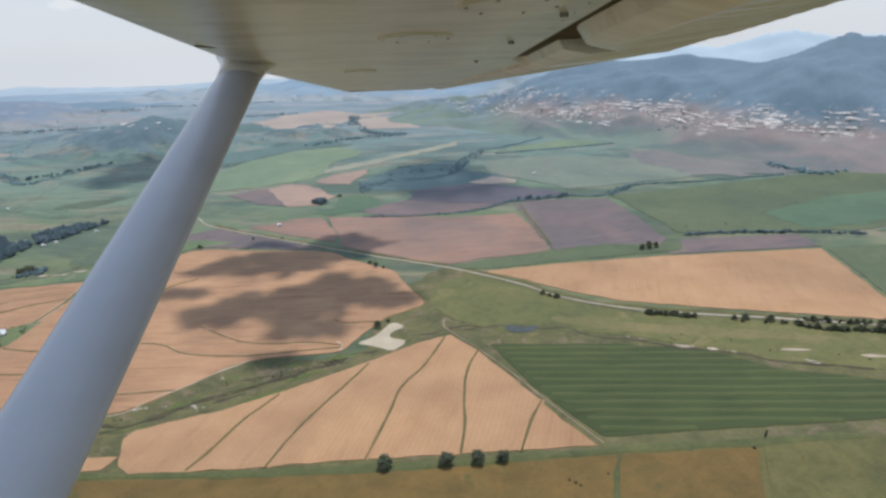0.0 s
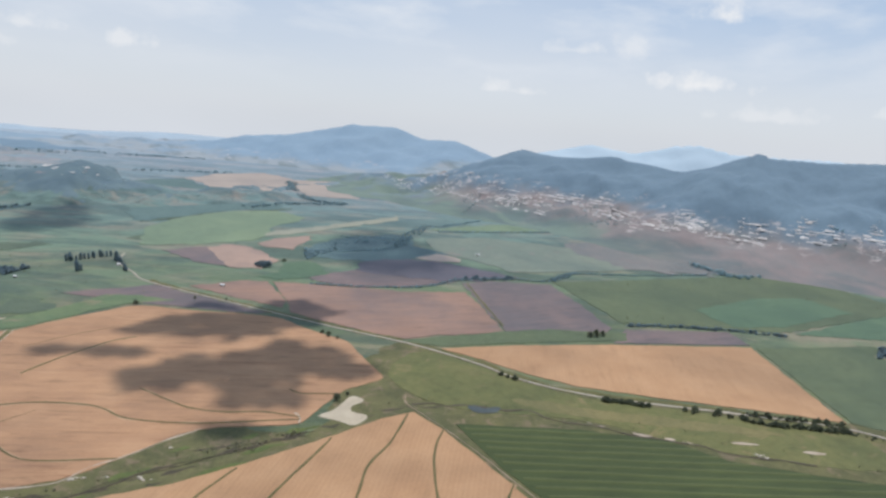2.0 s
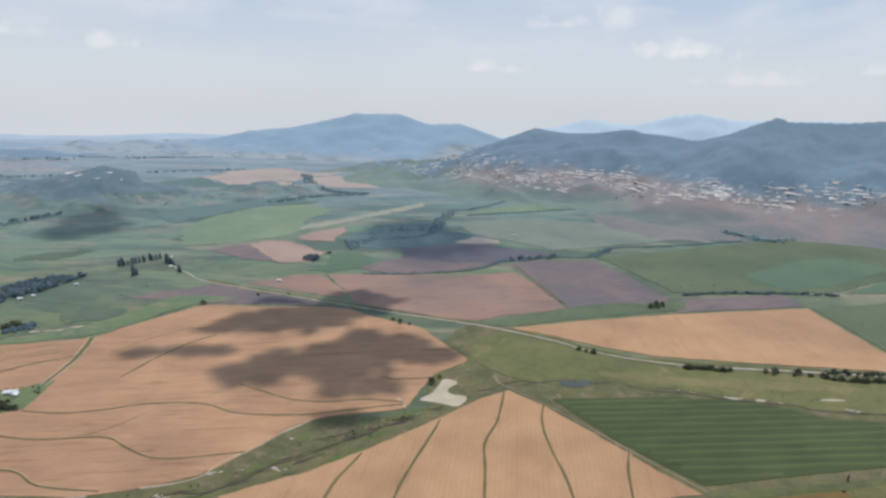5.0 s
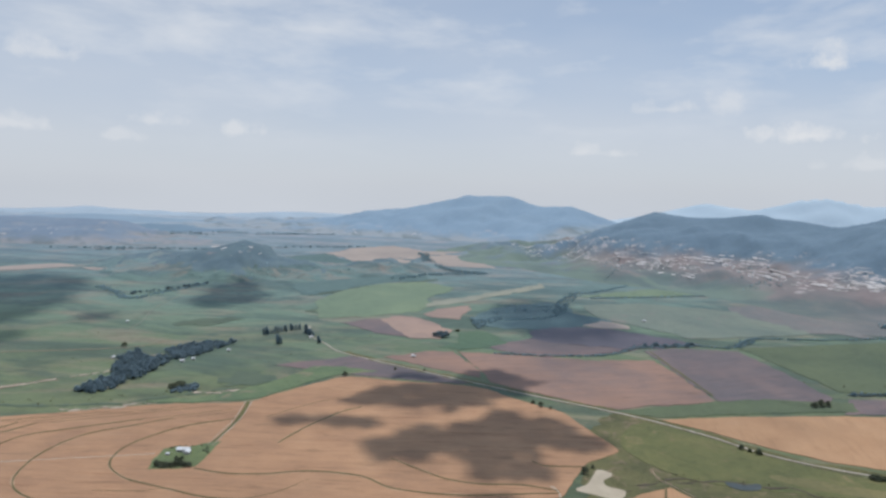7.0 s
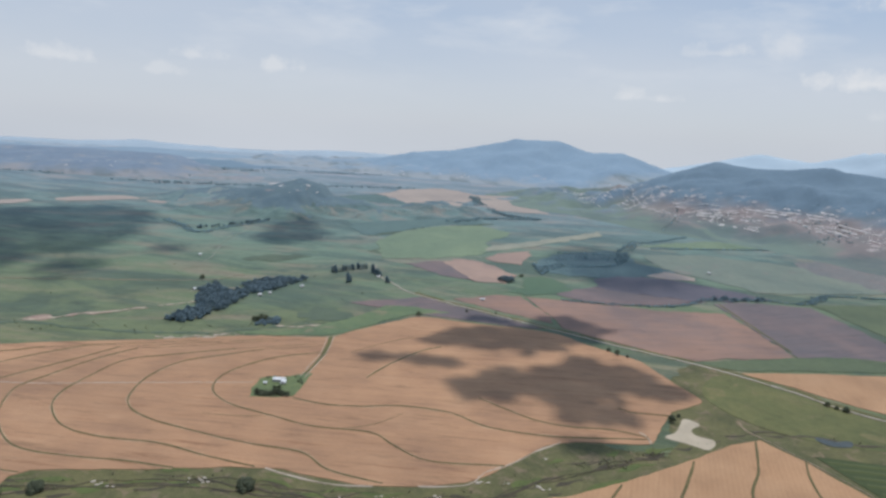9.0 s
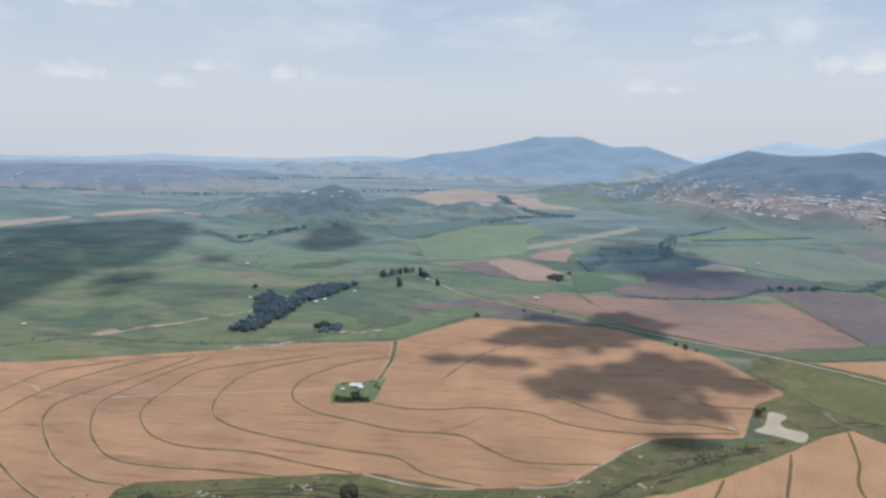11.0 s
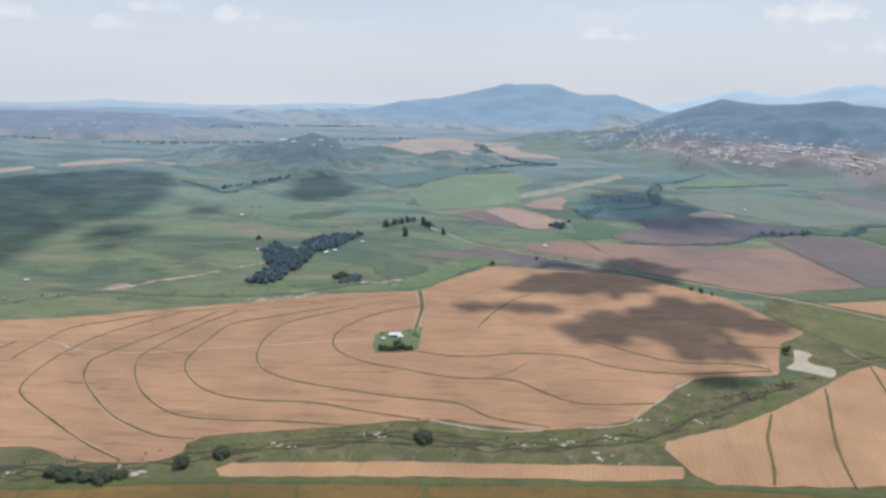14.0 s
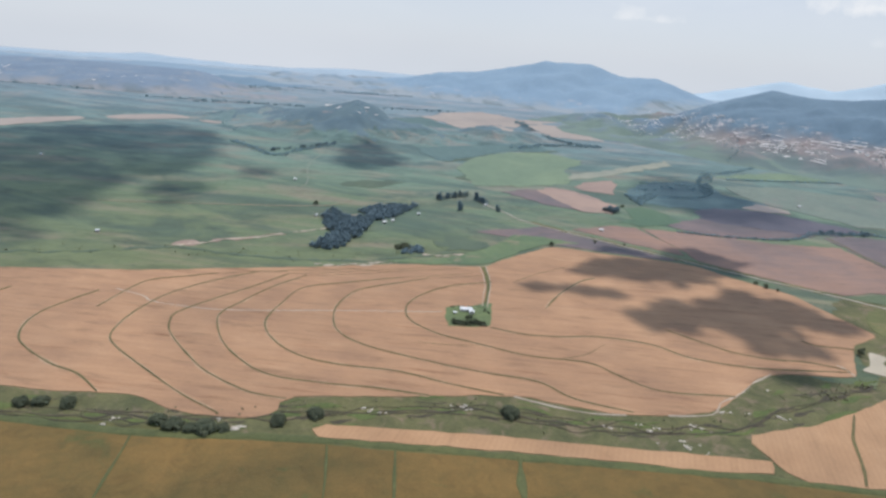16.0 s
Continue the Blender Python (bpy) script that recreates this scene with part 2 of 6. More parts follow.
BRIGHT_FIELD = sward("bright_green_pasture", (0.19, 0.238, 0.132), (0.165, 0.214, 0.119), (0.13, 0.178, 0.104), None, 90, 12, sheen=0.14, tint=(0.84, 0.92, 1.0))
# Cloud shade and haze painted into this meadow's dark teal base.
SHADE_MEADOW = sward("cloud_shade_teal_meadow", (0.098, 0.155, 0.15), (0.08, 0.132, 0.132), (0.066, 0.11, 0.115), None, 60, 9, sheen=0.12, tint=(0.84, 0.92, 1.0))
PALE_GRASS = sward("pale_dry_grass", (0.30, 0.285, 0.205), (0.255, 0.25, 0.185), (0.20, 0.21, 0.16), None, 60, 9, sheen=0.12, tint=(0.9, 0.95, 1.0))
DEEP_FIELD = sward("deep_green_pasture", (0.1, 0.155, 0.081), (0.083, 0.136, 0.072), (0.066, 0.112, 0.0621), None, 60, 9, sheen=0.11, tint=(0.88, 0.94, 1.0))
MEADOW = sward("olive_green_meadow", (0.185, 0.165, 0.0638), (0.132, 0.132, 0.0493), (0.085, 0.097, 0.0365), (0.205, 0.162, 0.0765), 45, 7, 0.57, sheen=0.04, tint=(1.0, 0.93, 0.82))
VERGE = sward("olive_verge_grass", (0.165, 0.142, 0.0527), (0.115, 0.106, 0.0391), (0.07, 0.072, 0.0289), None, 30, 5, sheen=0.04, tint=(1.0, 0.93, 0.82))
MID_VELD = sward("green_veld_grass", (0.158, 0.192, 0.0827), (0.112, 0.153, 0.0678), (0.073, 0.114, 0.0554), (0.205, 0.178, 0.106), 70, 10, 0.55, sheen=0.11, tint=(0.86, 0.94, 1.0))
ROUGH = sward("rough_valley_grass", (0.17, 0.15, 0.0651), (0.116, 0.11, 0.0466), (0.064, 0.067, 0.0308), (0.185, 0.14, 0.0836), 24, 3.5, 0.53, sheen=0.03, tint=(1.0, 0.93, 0.82))
SAND = soil("pale_sand", (0.54, 0.46, 0.36), (0.45, 0.36, 0.27), (0.34, 0.26, 0.19), 12, 0, 2, 0.1, 0.4)
GRAVEL = soil("gravel_road", (0.50, 0.44, 0.36), (0.42, 0.36, 0.29), (0.33, 0.28, 0.22), 14, 0, 2, 0.1, 0.4)
TRACK = soil("worn_farm_track", (0.46, 0.36, 0.26), (0.39, 0.285, 0.20), (0.30, 0.21, 0.14), 8, 0, 2, 0.1, 0.4)
GULLY = sward("brown_gully_earth", (0.105, 0.082, 0.05), (0.07, 0.057, 0.036), (0.045, 0.04, 0.027), None, 10, 2, sheen=0.03, tint=(1.0, 0.93, 0.82))
DRY_MEADOW = sward("yellow_olive_grass", (0.215, 0.175, 0.075), (0.172, 0.15, 0.064), (0.125, 0.118, 0.05), None, 30, 6, sheen=0.04, tint=(1.0, 0.93, 0.82))
BANK = sward("contour_bank_grass", (0.165, 0.135, 0.055), (0.122, 0.105, 0.043), (0.08, 0.074, 0.034), None, 25, 4, sheen=0.05, tint=(1.0, 0.93, 0.82))


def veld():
    """The plain's grass: olive by the fields, bushier towards the ranges with haze painted in as paler, bluer tones, in
    patches drawn out along the valley.
    """
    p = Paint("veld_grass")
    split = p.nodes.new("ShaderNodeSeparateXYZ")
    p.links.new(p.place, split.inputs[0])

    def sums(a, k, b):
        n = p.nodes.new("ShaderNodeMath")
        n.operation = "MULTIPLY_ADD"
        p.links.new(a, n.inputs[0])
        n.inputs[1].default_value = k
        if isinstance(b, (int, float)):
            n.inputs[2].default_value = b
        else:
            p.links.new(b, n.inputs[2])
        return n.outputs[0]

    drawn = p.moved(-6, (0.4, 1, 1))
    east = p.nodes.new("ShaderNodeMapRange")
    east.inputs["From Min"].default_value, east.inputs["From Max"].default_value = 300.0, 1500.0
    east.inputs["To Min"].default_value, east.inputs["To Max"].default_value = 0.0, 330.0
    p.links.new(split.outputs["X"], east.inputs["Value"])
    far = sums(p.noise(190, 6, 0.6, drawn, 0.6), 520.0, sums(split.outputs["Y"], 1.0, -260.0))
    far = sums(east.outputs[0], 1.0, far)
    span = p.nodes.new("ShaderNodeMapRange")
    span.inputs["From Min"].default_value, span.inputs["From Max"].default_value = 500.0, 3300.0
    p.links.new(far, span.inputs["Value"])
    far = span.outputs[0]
    # Stops pale and turn blue with distance: haze put into the grass colours.
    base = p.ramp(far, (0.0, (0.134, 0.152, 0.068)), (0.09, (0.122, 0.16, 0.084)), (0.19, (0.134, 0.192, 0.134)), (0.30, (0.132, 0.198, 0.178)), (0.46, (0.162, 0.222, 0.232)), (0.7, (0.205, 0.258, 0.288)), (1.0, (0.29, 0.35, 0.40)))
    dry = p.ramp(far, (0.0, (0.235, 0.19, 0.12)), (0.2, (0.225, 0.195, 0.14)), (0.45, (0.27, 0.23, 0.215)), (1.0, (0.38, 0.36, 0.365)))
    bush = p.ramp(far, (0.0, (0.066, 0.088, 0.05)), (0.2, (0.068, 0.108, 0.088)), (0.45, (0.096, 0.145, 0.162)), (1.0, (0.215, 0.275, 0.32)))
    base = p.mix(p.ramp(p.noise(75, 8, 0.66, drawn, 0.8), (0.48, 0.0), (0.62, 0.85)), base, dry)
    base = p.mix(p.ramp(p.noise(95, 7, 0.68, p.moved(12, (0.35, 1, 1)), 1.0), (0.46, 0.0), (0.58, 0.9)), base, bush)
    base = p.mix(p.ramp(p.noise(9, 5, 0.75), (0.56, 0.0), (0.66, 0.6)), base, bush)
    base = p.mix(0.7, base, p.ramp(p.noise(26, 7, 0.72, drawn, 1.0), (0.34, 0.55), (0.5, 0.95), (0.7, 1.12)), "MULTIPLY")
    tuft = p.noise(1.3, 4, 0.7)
    p.haze_sheen(0.09, (0.86, 0.93, 1.0))
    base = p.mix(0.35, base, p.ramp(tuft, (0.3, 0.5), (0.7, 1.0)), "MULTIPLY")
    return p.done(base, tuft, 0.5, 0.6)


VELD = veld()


def slopes(name, low_c, high_c, rock, rocks=0.62, patch=120.0, foot=None):
    """Scrub on a mountain side, with rock showing through in bands and, if wanted, dry grass on the foot slopes."""
    p = Paint(name)
    base = p.ramp(p.noise(patch, 8, 0.6, None, 0.5), (0.3, low_c), (0.7, high_c))
    base = p.mix(0.22, base, p.ramp(p.noise(14, 5, 0.7), (0.3, 0.45), (0.7, 1.0)), "MULTIPLY")
    if foot:
        height = p.nodes.new("ShaderNodeSeparateXYZ")
        p.links.new(p.place, height.inputs[0])
        rough_line = p.nodes.new("ShaderNodeMath")
        rough_line.operation = "MULTIPLY_ADD"
        p.links.new(p.noise(110, 6, 0.65), rough_line.inputs[0])
        rough_line.inputs[1].default_value = 70.0
        p.links.new(height.outputs["Z"], rough_line.inputs[2])
        span = p.nodes.new("ShaderNodeMapRange")
        span.inputs["From Min"].default_value, span.inputs["From Max"].default_value = foot[2] + 35, foot[3] + 35
        east = p.nodes.new("ShaderNodeMapRange")
        east.inputs["From Min"].default_value, east.inputs["From Max"].default_value = 90.0, 230.0
        p.links.new(height.outputs["X"], east.inputs["Value"])
        west = p.nodes.new("ShaderNodeMath")
        west.operation = "MULTIPLY_ADD"
        p.links.new(east.outputs[0], west.inputs[0])
        west.inputs[1].default_value = -40.0
        p.links.new(rough_line.outputs[0], west.inputs[2])
        p.links.new(west.outputs[0], span.inputs["Value"])
        ruddy = p.mix(east.outputs[0], foot[4], foot[0])
        grass = p.mix(p.ramp(p.noise(45, 7, 0.65), (0.38, 0.0), (0.58, 1.0)), foot[1], ruddy)
        lowland = p.nodes.new("ShaderNodeMapRange")
        lowland.inputs["From Min"].default_value, lowland.inputs["From Max"].default_value = 46.0, 62.0
        p.links.new(rough_line.outputs[0], lowland.inputs["Value"])
        spur = p.nodes.new("ShaderNodeMapRange")
        spur.inputs["From Min"].default_value, spur.inputs["From Max"].default_value = 380.0, 560.0
        p.links.new(height.outputs["X"], spur.inputs["Value"])
        higher = p.nodes.new("ShaderNodeMath")
        higher.operation = "MAXIMUM"
        p.links.new(lowland.outputs[0], higher.inputs[0])
        p.links.new(spur.outputs[0], higher.inputs[1])
        grass = p.mix(higher.outputs[0], foot[4], grass)
        ravine = p.ramp(p.noise(75, 5, 0.6, p.moved(-40, (1.0, 0.35, 0.3)), 0.6), (0.50, 0.0), (0.62, 0.65))
        base = p.mix(span.outputs[0], p.mix(ravine, grass, (0.095, 0.125, 0.128)), base)
        ledge = p.ramp(p.noise(9, 5, 0.7, p.moved(-36, (0.10, 0.4, 1.3)), 0.4), (0.53, 0.0), (0.62, 0.8))
        where = p.ramp(p.noise(60, 5, 0.6, None, 0.5), (0.45, 0.0), (0.54, 1.0))
        zone = p.nodes.new("ShaderNodeMapRange")
        zone.inputs["From Min"].default_value, zone.inputs["From Max"].default_value = foot[5], foot[6]
        p.links.new(rough_line.outputs[0], zone.inputs["Value"])
        zone = p.ramp(zone.outputs[0], (0.0, 0.0), (0.2, 1.0), (0.8, 1.0), (1.0, 0.0))
        base = p.mix(p.mix(1.0, p.mix(1.0, ledge, where, "MULTIPLY"), zone, "MULTIPLY"), base, foot[7])
    strata = p.noise(26, 7, 0.65, p.moved(0, (0.35, 0.35, 2.2)))
    base = p.mix(p.ramp(strata, (rocks, 0.0), (rocks + 0.07, 1.0)), base, rock)
    return p.done(base, p.noise(30, 5, 0.55), 3.0, 0.35)


# Scrub and foot slopes of the heights: aerial haze painted in as blue.
RANGE = slopes("haze_blue_mountain_scrub", (0.122, 0.176, 0.222), (0.138, 0.196, 0.242), (0.19, 0.21, 0.23), 0.76, 150, ((0.215, 0.178, 0.17), (0.182, 0.168, 0.162), 10, 36, (0.14, 0.182, 0.152), 66, 122, (0.46, 0.405, 0.38)))
MESA = slopes("haze_grey_mountain_scrub", (0.192, 0.268, 0.338), (0.212, 0.288, 0.355), (0.27, 0.31, 0.345), 0.74, 160, ((0.25, 0.275, 0.29), (0.20, 0.25, 0.275), 6, 28, (0.25, 0.275, 0.29), 52, 72, (0.30, 0.315, 0.34)))
MESA_NEAR = slopes("haze_mesa_scrub", (0.15, 0.195, 0.25), (0.18, 0.225, 0.275), (0.29, 0.28, 0.275), 0.66, 120, ((0.225, 0.225, 0.23), (0.165, 0.205, 0.225), 2, 24, (0.225, 0.225, 0.23), 60, 95, (0.29, 0.275, 0.27)))
KOPPIE = slopes("hazed_wooded_hill_scrub", (0.088, 0.132, 0.158), (0.128, 0.175, 0.185), (0.23, 0.195, 0.19), 0.62, 60)
CLIFF = Paint("pale_sandstone")
CLIFF = CLIFF.done(CLIFF.mix(0.4, CLIFF.ramp(CLIFF.noise(6, 7, 0.72, CLIFF.moved(0, (0.6, 0.6, 2.5))), (0.32, (0.40, 0.355, 0.33)), (0.5, (0.58, 0.53, 0.495)), (0.7, (0.80, 0.76, 0.715))),
                             CLIFF.ramp(CLIFF.noise(28, 4, 0.6), (0.35, (0.34, 0.295, 0.27)), (0.65, (0.78, 0.73, 0.69)))), CLIFF.noise(3, 5, 0.7), 1.0, 0.7)


def leafage(name, light, dark):
    p = Paint(name, 0.75)
    base = p.mix(0.5, p.ramp(p.island(), (0.0, dark), (1.0, light)), p.ramp(p.noise(2.2, 3, 0.6), (0.3, dark), (0.7, light)))
    base = p.mix(0.35, base, p.ramp(p.random(), (0.0, 0.55), (1.0, 1.0)), "MULTIPLY")
    p.done(base, p.noise(0.4, 2), 0.1, 0.4)
    through_leaf, both = p.nodes.new("ShaderNodeBsdfTranslucent"), p.nodes.new("ShaderNodeMixShader")
    both.inputs[0].default_value = 0.5
    p.links.new(base, through_leaf.inputs["Color"])
    p.links.new(p.skin.outputs[0], both.inputs[1])
    p.links.new(through_leaf.outputs[0], both.inputs[2])
    p.links.new(both.outputs[0], p.nodes["Material Output"].inputs["Surface"])
    return p.mat


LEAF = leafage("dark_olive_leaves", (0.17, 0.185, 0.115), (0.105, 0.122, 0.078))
# Leaves of groves and far woods, lightened and blued in colour for haze.
LEAF_BLUE = leafage("haze_blue_leaves", (0.20, 0.272, 0.305), (0.165, 0.232, 0.262))
LEAF_HAZE = leafage("haze_pale_leaves", (0.285, 0.395, 0.42), (0.23, 0.33, 0.36))
SHRUB = leafage("shrub_leaves", (0.22, 0.205, 0.12), (0.14, 0.14, 0.085))
BOULDER = Paint("grey_weathered_stone")
BOULDER = BOULDER.done(BOULDER.ramp(BOULDER.noise(0.8, 6, 0.65), (0.3, (0.34, 0.29, 0.23)), (0.7, (0.62, 0.55, 0.46))), BOULDER.noise(0.3, 4), 0.1, 0.6)
BARK = Paint("grey_brown_bark")
BARK = BARK.done(BARK.ramp(BARK.noise(0.5, 5, 0.7, BARK.moved(0, (1, 1, 0.2))), (0.3, (0.06, 0.045, 0.035)), (0.7, (0.16, 0.125, 0.10))), BARK.noise(0.3), 0.05)

p = Paint("muddy_pond_water", 0.16, 0.0, 0.4)
WATER = p.done(p.ramp(p.noise(14, 5, 0.6), (0.3, (0.33, 0.27, 0.185)), (0.7, (0.43, 0.355, 0.25))), p.noise(1.5, 3), 0.03, 0.3)
p = Paint("brown_stream_water", 0.55, 0.0, 0.1)
MUD = p.done(p.ramp(p.noise(9, 5, 0.6), (0.3, (0.06, 0.05, 0.035)), (0.7, (0.11, 0.09, 0.06))), p.noise(1.5, 3), 0.05, 0.4)
p = Paint("dark_still_water", 0.3, 0.0, 0.2)
DARK_WATER = p.done(p.ramp(p.noise(9, 5, 0.6), (0.3, (0.035, 0.045, 0.045)), (0.7, (0.07, 0.08, 0.075))), p.noise(1.5, 3), 0.03, 0.3)


# ---- building helpers ----
def link_mesh(name, bm, material, parent=None, label="", smooth=False):
    me = bpy.data.meshes.new(name)
    bm.to_mesh(me)
    bm.free()
    return link_data(name, me, material, parent, label, smooth)


def link_data(name, me, material, parent=None, label="", smooth=False):
    me.materials.append(material)
    if smooth:
        me.polygons.foreach_set("use_smooth", [True] * len(me.polygons))
    ob = new(name, me)
    ob.parent = parent
    return tagged(ob, label) if label else ob


part = link_mesh


def raw(name, verts, faces, material, parent=None, label="", smooth=False):
    me = bpy.data.meshes.new(name)
    me.from_pydata([tuple(v) for v in verts], [], faces)
    return link_data(name, me, material, parent, label, smooth)


def rounded(points, step=6.0, closed=True):
    """A smooth line through the points of a plan, with a point every few metres."""
    n, out = len(points), []
    for i in range(n if closed else n - 1):
        a, b, c, d = (points[k % n] if closed else points[min(max(k, 0), n - 1)] for k in (i - 1, i, i + 1, i + 2))
        a, b, c, d = (Vector((q[0], q[1], 0)) for q in (a, b, c, d))
        count = max(2, int((c - b).length / step))
        for k in range(count):
            t = k / count
            out.append(0.5 * (2 * b + (c - a) * t + (2 * a - 5 * b + 4 * c - d) * t * t + (3 * b - a - 3 * c + d) * t ** 3))
    if not closed:
        out.append(Vector((points[-1][0], points[-1][1], 0)))
    return out


def straight(points, step=6.0):
    out = []
    for a, b in zip(points, points[1:] + points[:1]):
        a, b = Vector((a[0], a[1], 0)), Vector((b[0], b[1], 0))
        count = max(1, int((b - a).length / step))
        out += [a.lerp(b, k / count) for k in range(count)]
    return out


def sheet(name, points, top, material, parent=None, label="", curved=False, ragged=0.7, step=6.0, seed=0):
    """A piece of land with a ragged edge, standing a little above the ground under it."""
    rim = rounded(points, step) if curved else straight(points, step)
    bm = bmesh.new()
    ring = []
    for q in rim:
        wob = noise.noise_vector(Vector((q.x * 0.09, q.y * 0.09, seed))) * ragged * 2
        ring.append(bm.verts.new((q.x + wob.x, q.y + wob.y, top)))
    if sum(a.co.x * b.co.y - b.co.x * a.co.y for a, b in zip(ring, ring[1:] + ring[:1])) < 0:
        ring.reverse()
    flat = geometry.delaunay_2d_cdt([v.co.to_2d() for v in ring], [], [list(range(len(ring)))], 1, 1e-4)
    lid = [bm.verts.new((q.x, q.y, top)) for q in flat[0]]
    for tri in flat[2]:
        bm.faces.new([lid[k] for k in tri])
    feet = [bm.verts.new((v.co.x * 1.0, v.co.y, -0.3)) for v in ring]
    for k in range(len(ring)):
        m = (k + 1) % len(ring)
        bm.faces.new((ring[k], feet[k], feet[m], ring[m]))
    return link_mesh(name, bm, material, parent, label)


def ribbon(name, points, width, base, crown, material, parent=None, label="", ragged=0.25, step=5.0, ends=1.0):
    """A long low bank, track or road along a line in the plan."""
    line = rounded(points, step, False)
    verts, faces = [], []
    for k, q in enumerate(line):
        along = (line[min(k + 1, len(line) - 1)] - line[max(k - 1, 0)]).normalized()
        side = Vector((-along.y, along.x, 0))
        w = max(0.15, width * 0.5 * (1 + ragged * 2 * noise.noise(Vector((q.x * 0.07, q.y * 0.07, width)))))
        if k < 3 or k > len(line) - 4:
            w *= ends
        sway = side * noise.noise(Vector((q.x * 0.05, q.y * 0.05, 7.0))) * width * ragged
        for s, z in ((-1, base - 0.3), (-0.9, base), (-0.35, base + crown), (0.35, base + crown), (0.9, base), (1, base - 0.3)):
            verts.append(q + sway + side * w * s + Vector((0, 0, z)))
    for k in range(len(line) - 1):
        faces += [(6 * k + j, 6 * k + j + 1, 6 * k + 7 + j, 6 * k + 6 + j)[::-1] for j in range(5)]
    return raw(name, verts, faces, material, parent, label, True)


def inside(x, y, poly):
    hit = False
    for (ax, ay), (bx, by) in zip(poly, poly[1:] + poly[:1]):
        if (ay > y) != (by > y) and x < (bx - ax) * (y - ay) / (by - ay) + ax:
            hit = not hit
    return hit


def scatter(poly, count, rng, apart=0.0):
    xs, ys = [q[0] for q in poly], [q[1] for q in poly]
    out, tries = [], 0
    while len(out) < count and tries < count * 60:
        tries += 1
        x, y = rng.uniform(min(xs), max(xs)), rng.uniform(min(ys), max(ys))
        if inside(x, y, poly) and all((x - a) ** 2 + (y - b) ** 2 > apart * apart for a, b in out):
            out.append((x, y))
    return out


# ---- the ground ----
def ground_mesh():
    def steps(a, b, near, far):
        fine = list(np.arange(near[0], near[1] + 1, 50.0))
        return list(np.linspace(a, near[0], far, endpoint=False)) + fine + list(np.linspace(near[1], b, far + 1))[1:]
    xs, ys = steps(-4300, 4300, (-900, 900), 24), steps(-1600, 4100, (100, 1500), 22)
    verts = [(x, y, 0.0) for y in ys for x in xs]
    w = len(xs)
    faces = [(j * w + i, j * w + i + 1, (j + 1) * w + i + 1, (j + 1) * w + i) for j in range(len(ys) - 1) for i in range(w - 1)]
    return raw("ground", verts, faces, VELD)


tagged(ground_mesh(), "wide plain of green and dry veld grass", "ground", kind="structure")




LAID = []


def field(label, points, material, top=0.35, curved=False, seed=0, ragged=0.7):
    LAID.append(label)
    top += 0.006 * len(LAID)
    far = max(0.0, sum(q[1] for q in points) / len(points) - 500)
    ragged = max(ragged, min(14.0, 0.7 + far / 110))
    return tagged(sheet("field", points, top, material, None, "", curved, ragged, 6 + far / 60, seed), label, "field")


def bank(owner, points, width=3.2):
    ribbon("straw_margin", points, width * 1.9, 0.35, 0.09, STRAW, owner, "bleached straw beside a contour bank", 0.5, ends=0.8)
    return ribbon("contour_bank", points, width, 0.35, 0.55, BANK, owner, "grassy contour bank", ends=0.8)


tagged(sheet("near_grassland", [(-1600, -700), (1200, -700), (1000, 200), (700, 420), (520, 430), (395, 365), (330, 330), (200, 300), (0, 300), (-300, 290), (-1600, 300)], 0.05, VERGE, None, "", False, 5.0, 20), "olive grassland under the flight", "grassland", kind="structure")
# the stream valley's rough grass lies round the large fields
tagged(sheet("rough_grass", [(-1000, 255), (-560, 262), (-300, 272), (60, 286), (170, 292), (345, 300), (420, 350), (380, 420), (240, 452), (150, 470), (40, 560), (-10, 585), (-60, 500), (-80, 400),
                             (-190, 420), (-350, 360), (-620, 320), (-1000, 300)], 0.12, ROUGH, None, "", True, 3.0), "rough olive and brown grass of a stream valley", "grass", kind="structure")

gold = field("golden ripening grass field beside a green verge", [(-1200, 60), (110, 60), (150, 248), (165, 287), (77, 283), (-41, 274), (-126, 272), (-217, 274), (-286, 271), (-345, 268), (-411, 264), (-462, 262), (-511, 256), (-554, 251), (-640, 250), (-1200, 244)], GOLD, 0.4)
DAMP_VERGE = sward("deep_green_verge_grass", (0.13, 0.13, 0.0493), (0.098, 0.105, 0.0391), (0.066, 0.076, 0.0306), None, 20, 4, sheen=0.04, tint=(1.0, 0.94, 0.84))
tagged(ribbon("grass_verge", [(-900, 250), (-640, 254), (-554, 255), (-462, 266), (-345, 271.5), (-217, 277), (-126, 276), (-41, 278), (77, 287), (165, 291), (230, 295)], 6.5, 0.3, 0.1, DAMP_VERGE), "deep green grass verge along field edges", "grass", kind="structure")
for line, w in (([(-342, 271), (-341, 239), (-336, 150), (-330, 62)], 4.0), ([(-411, 264), (-406, 228), (-395, 140), (-385, 62)], 1.4), ([(-449, 262), (-440, 222), (-425, 140), (-410, 62)], 1.2), ([(88, 284), (78, 250), (55, 150), (38, 62)], 2.6), ([(-556, 251), (-545, 200), (-520, 62)], 1.2)):
    ribbon("grass_strip", line, w, 0.66, 0.12, DAMP_VERGE, gold, "green grass strip through the golden field", ragged=0.5)
field("olive pasture beside the golden field", [(113, 60), (700, 60), (600, 270), (345, 296), (200, 291), (169, 288), (154, 248)], VERGE, 0.3)

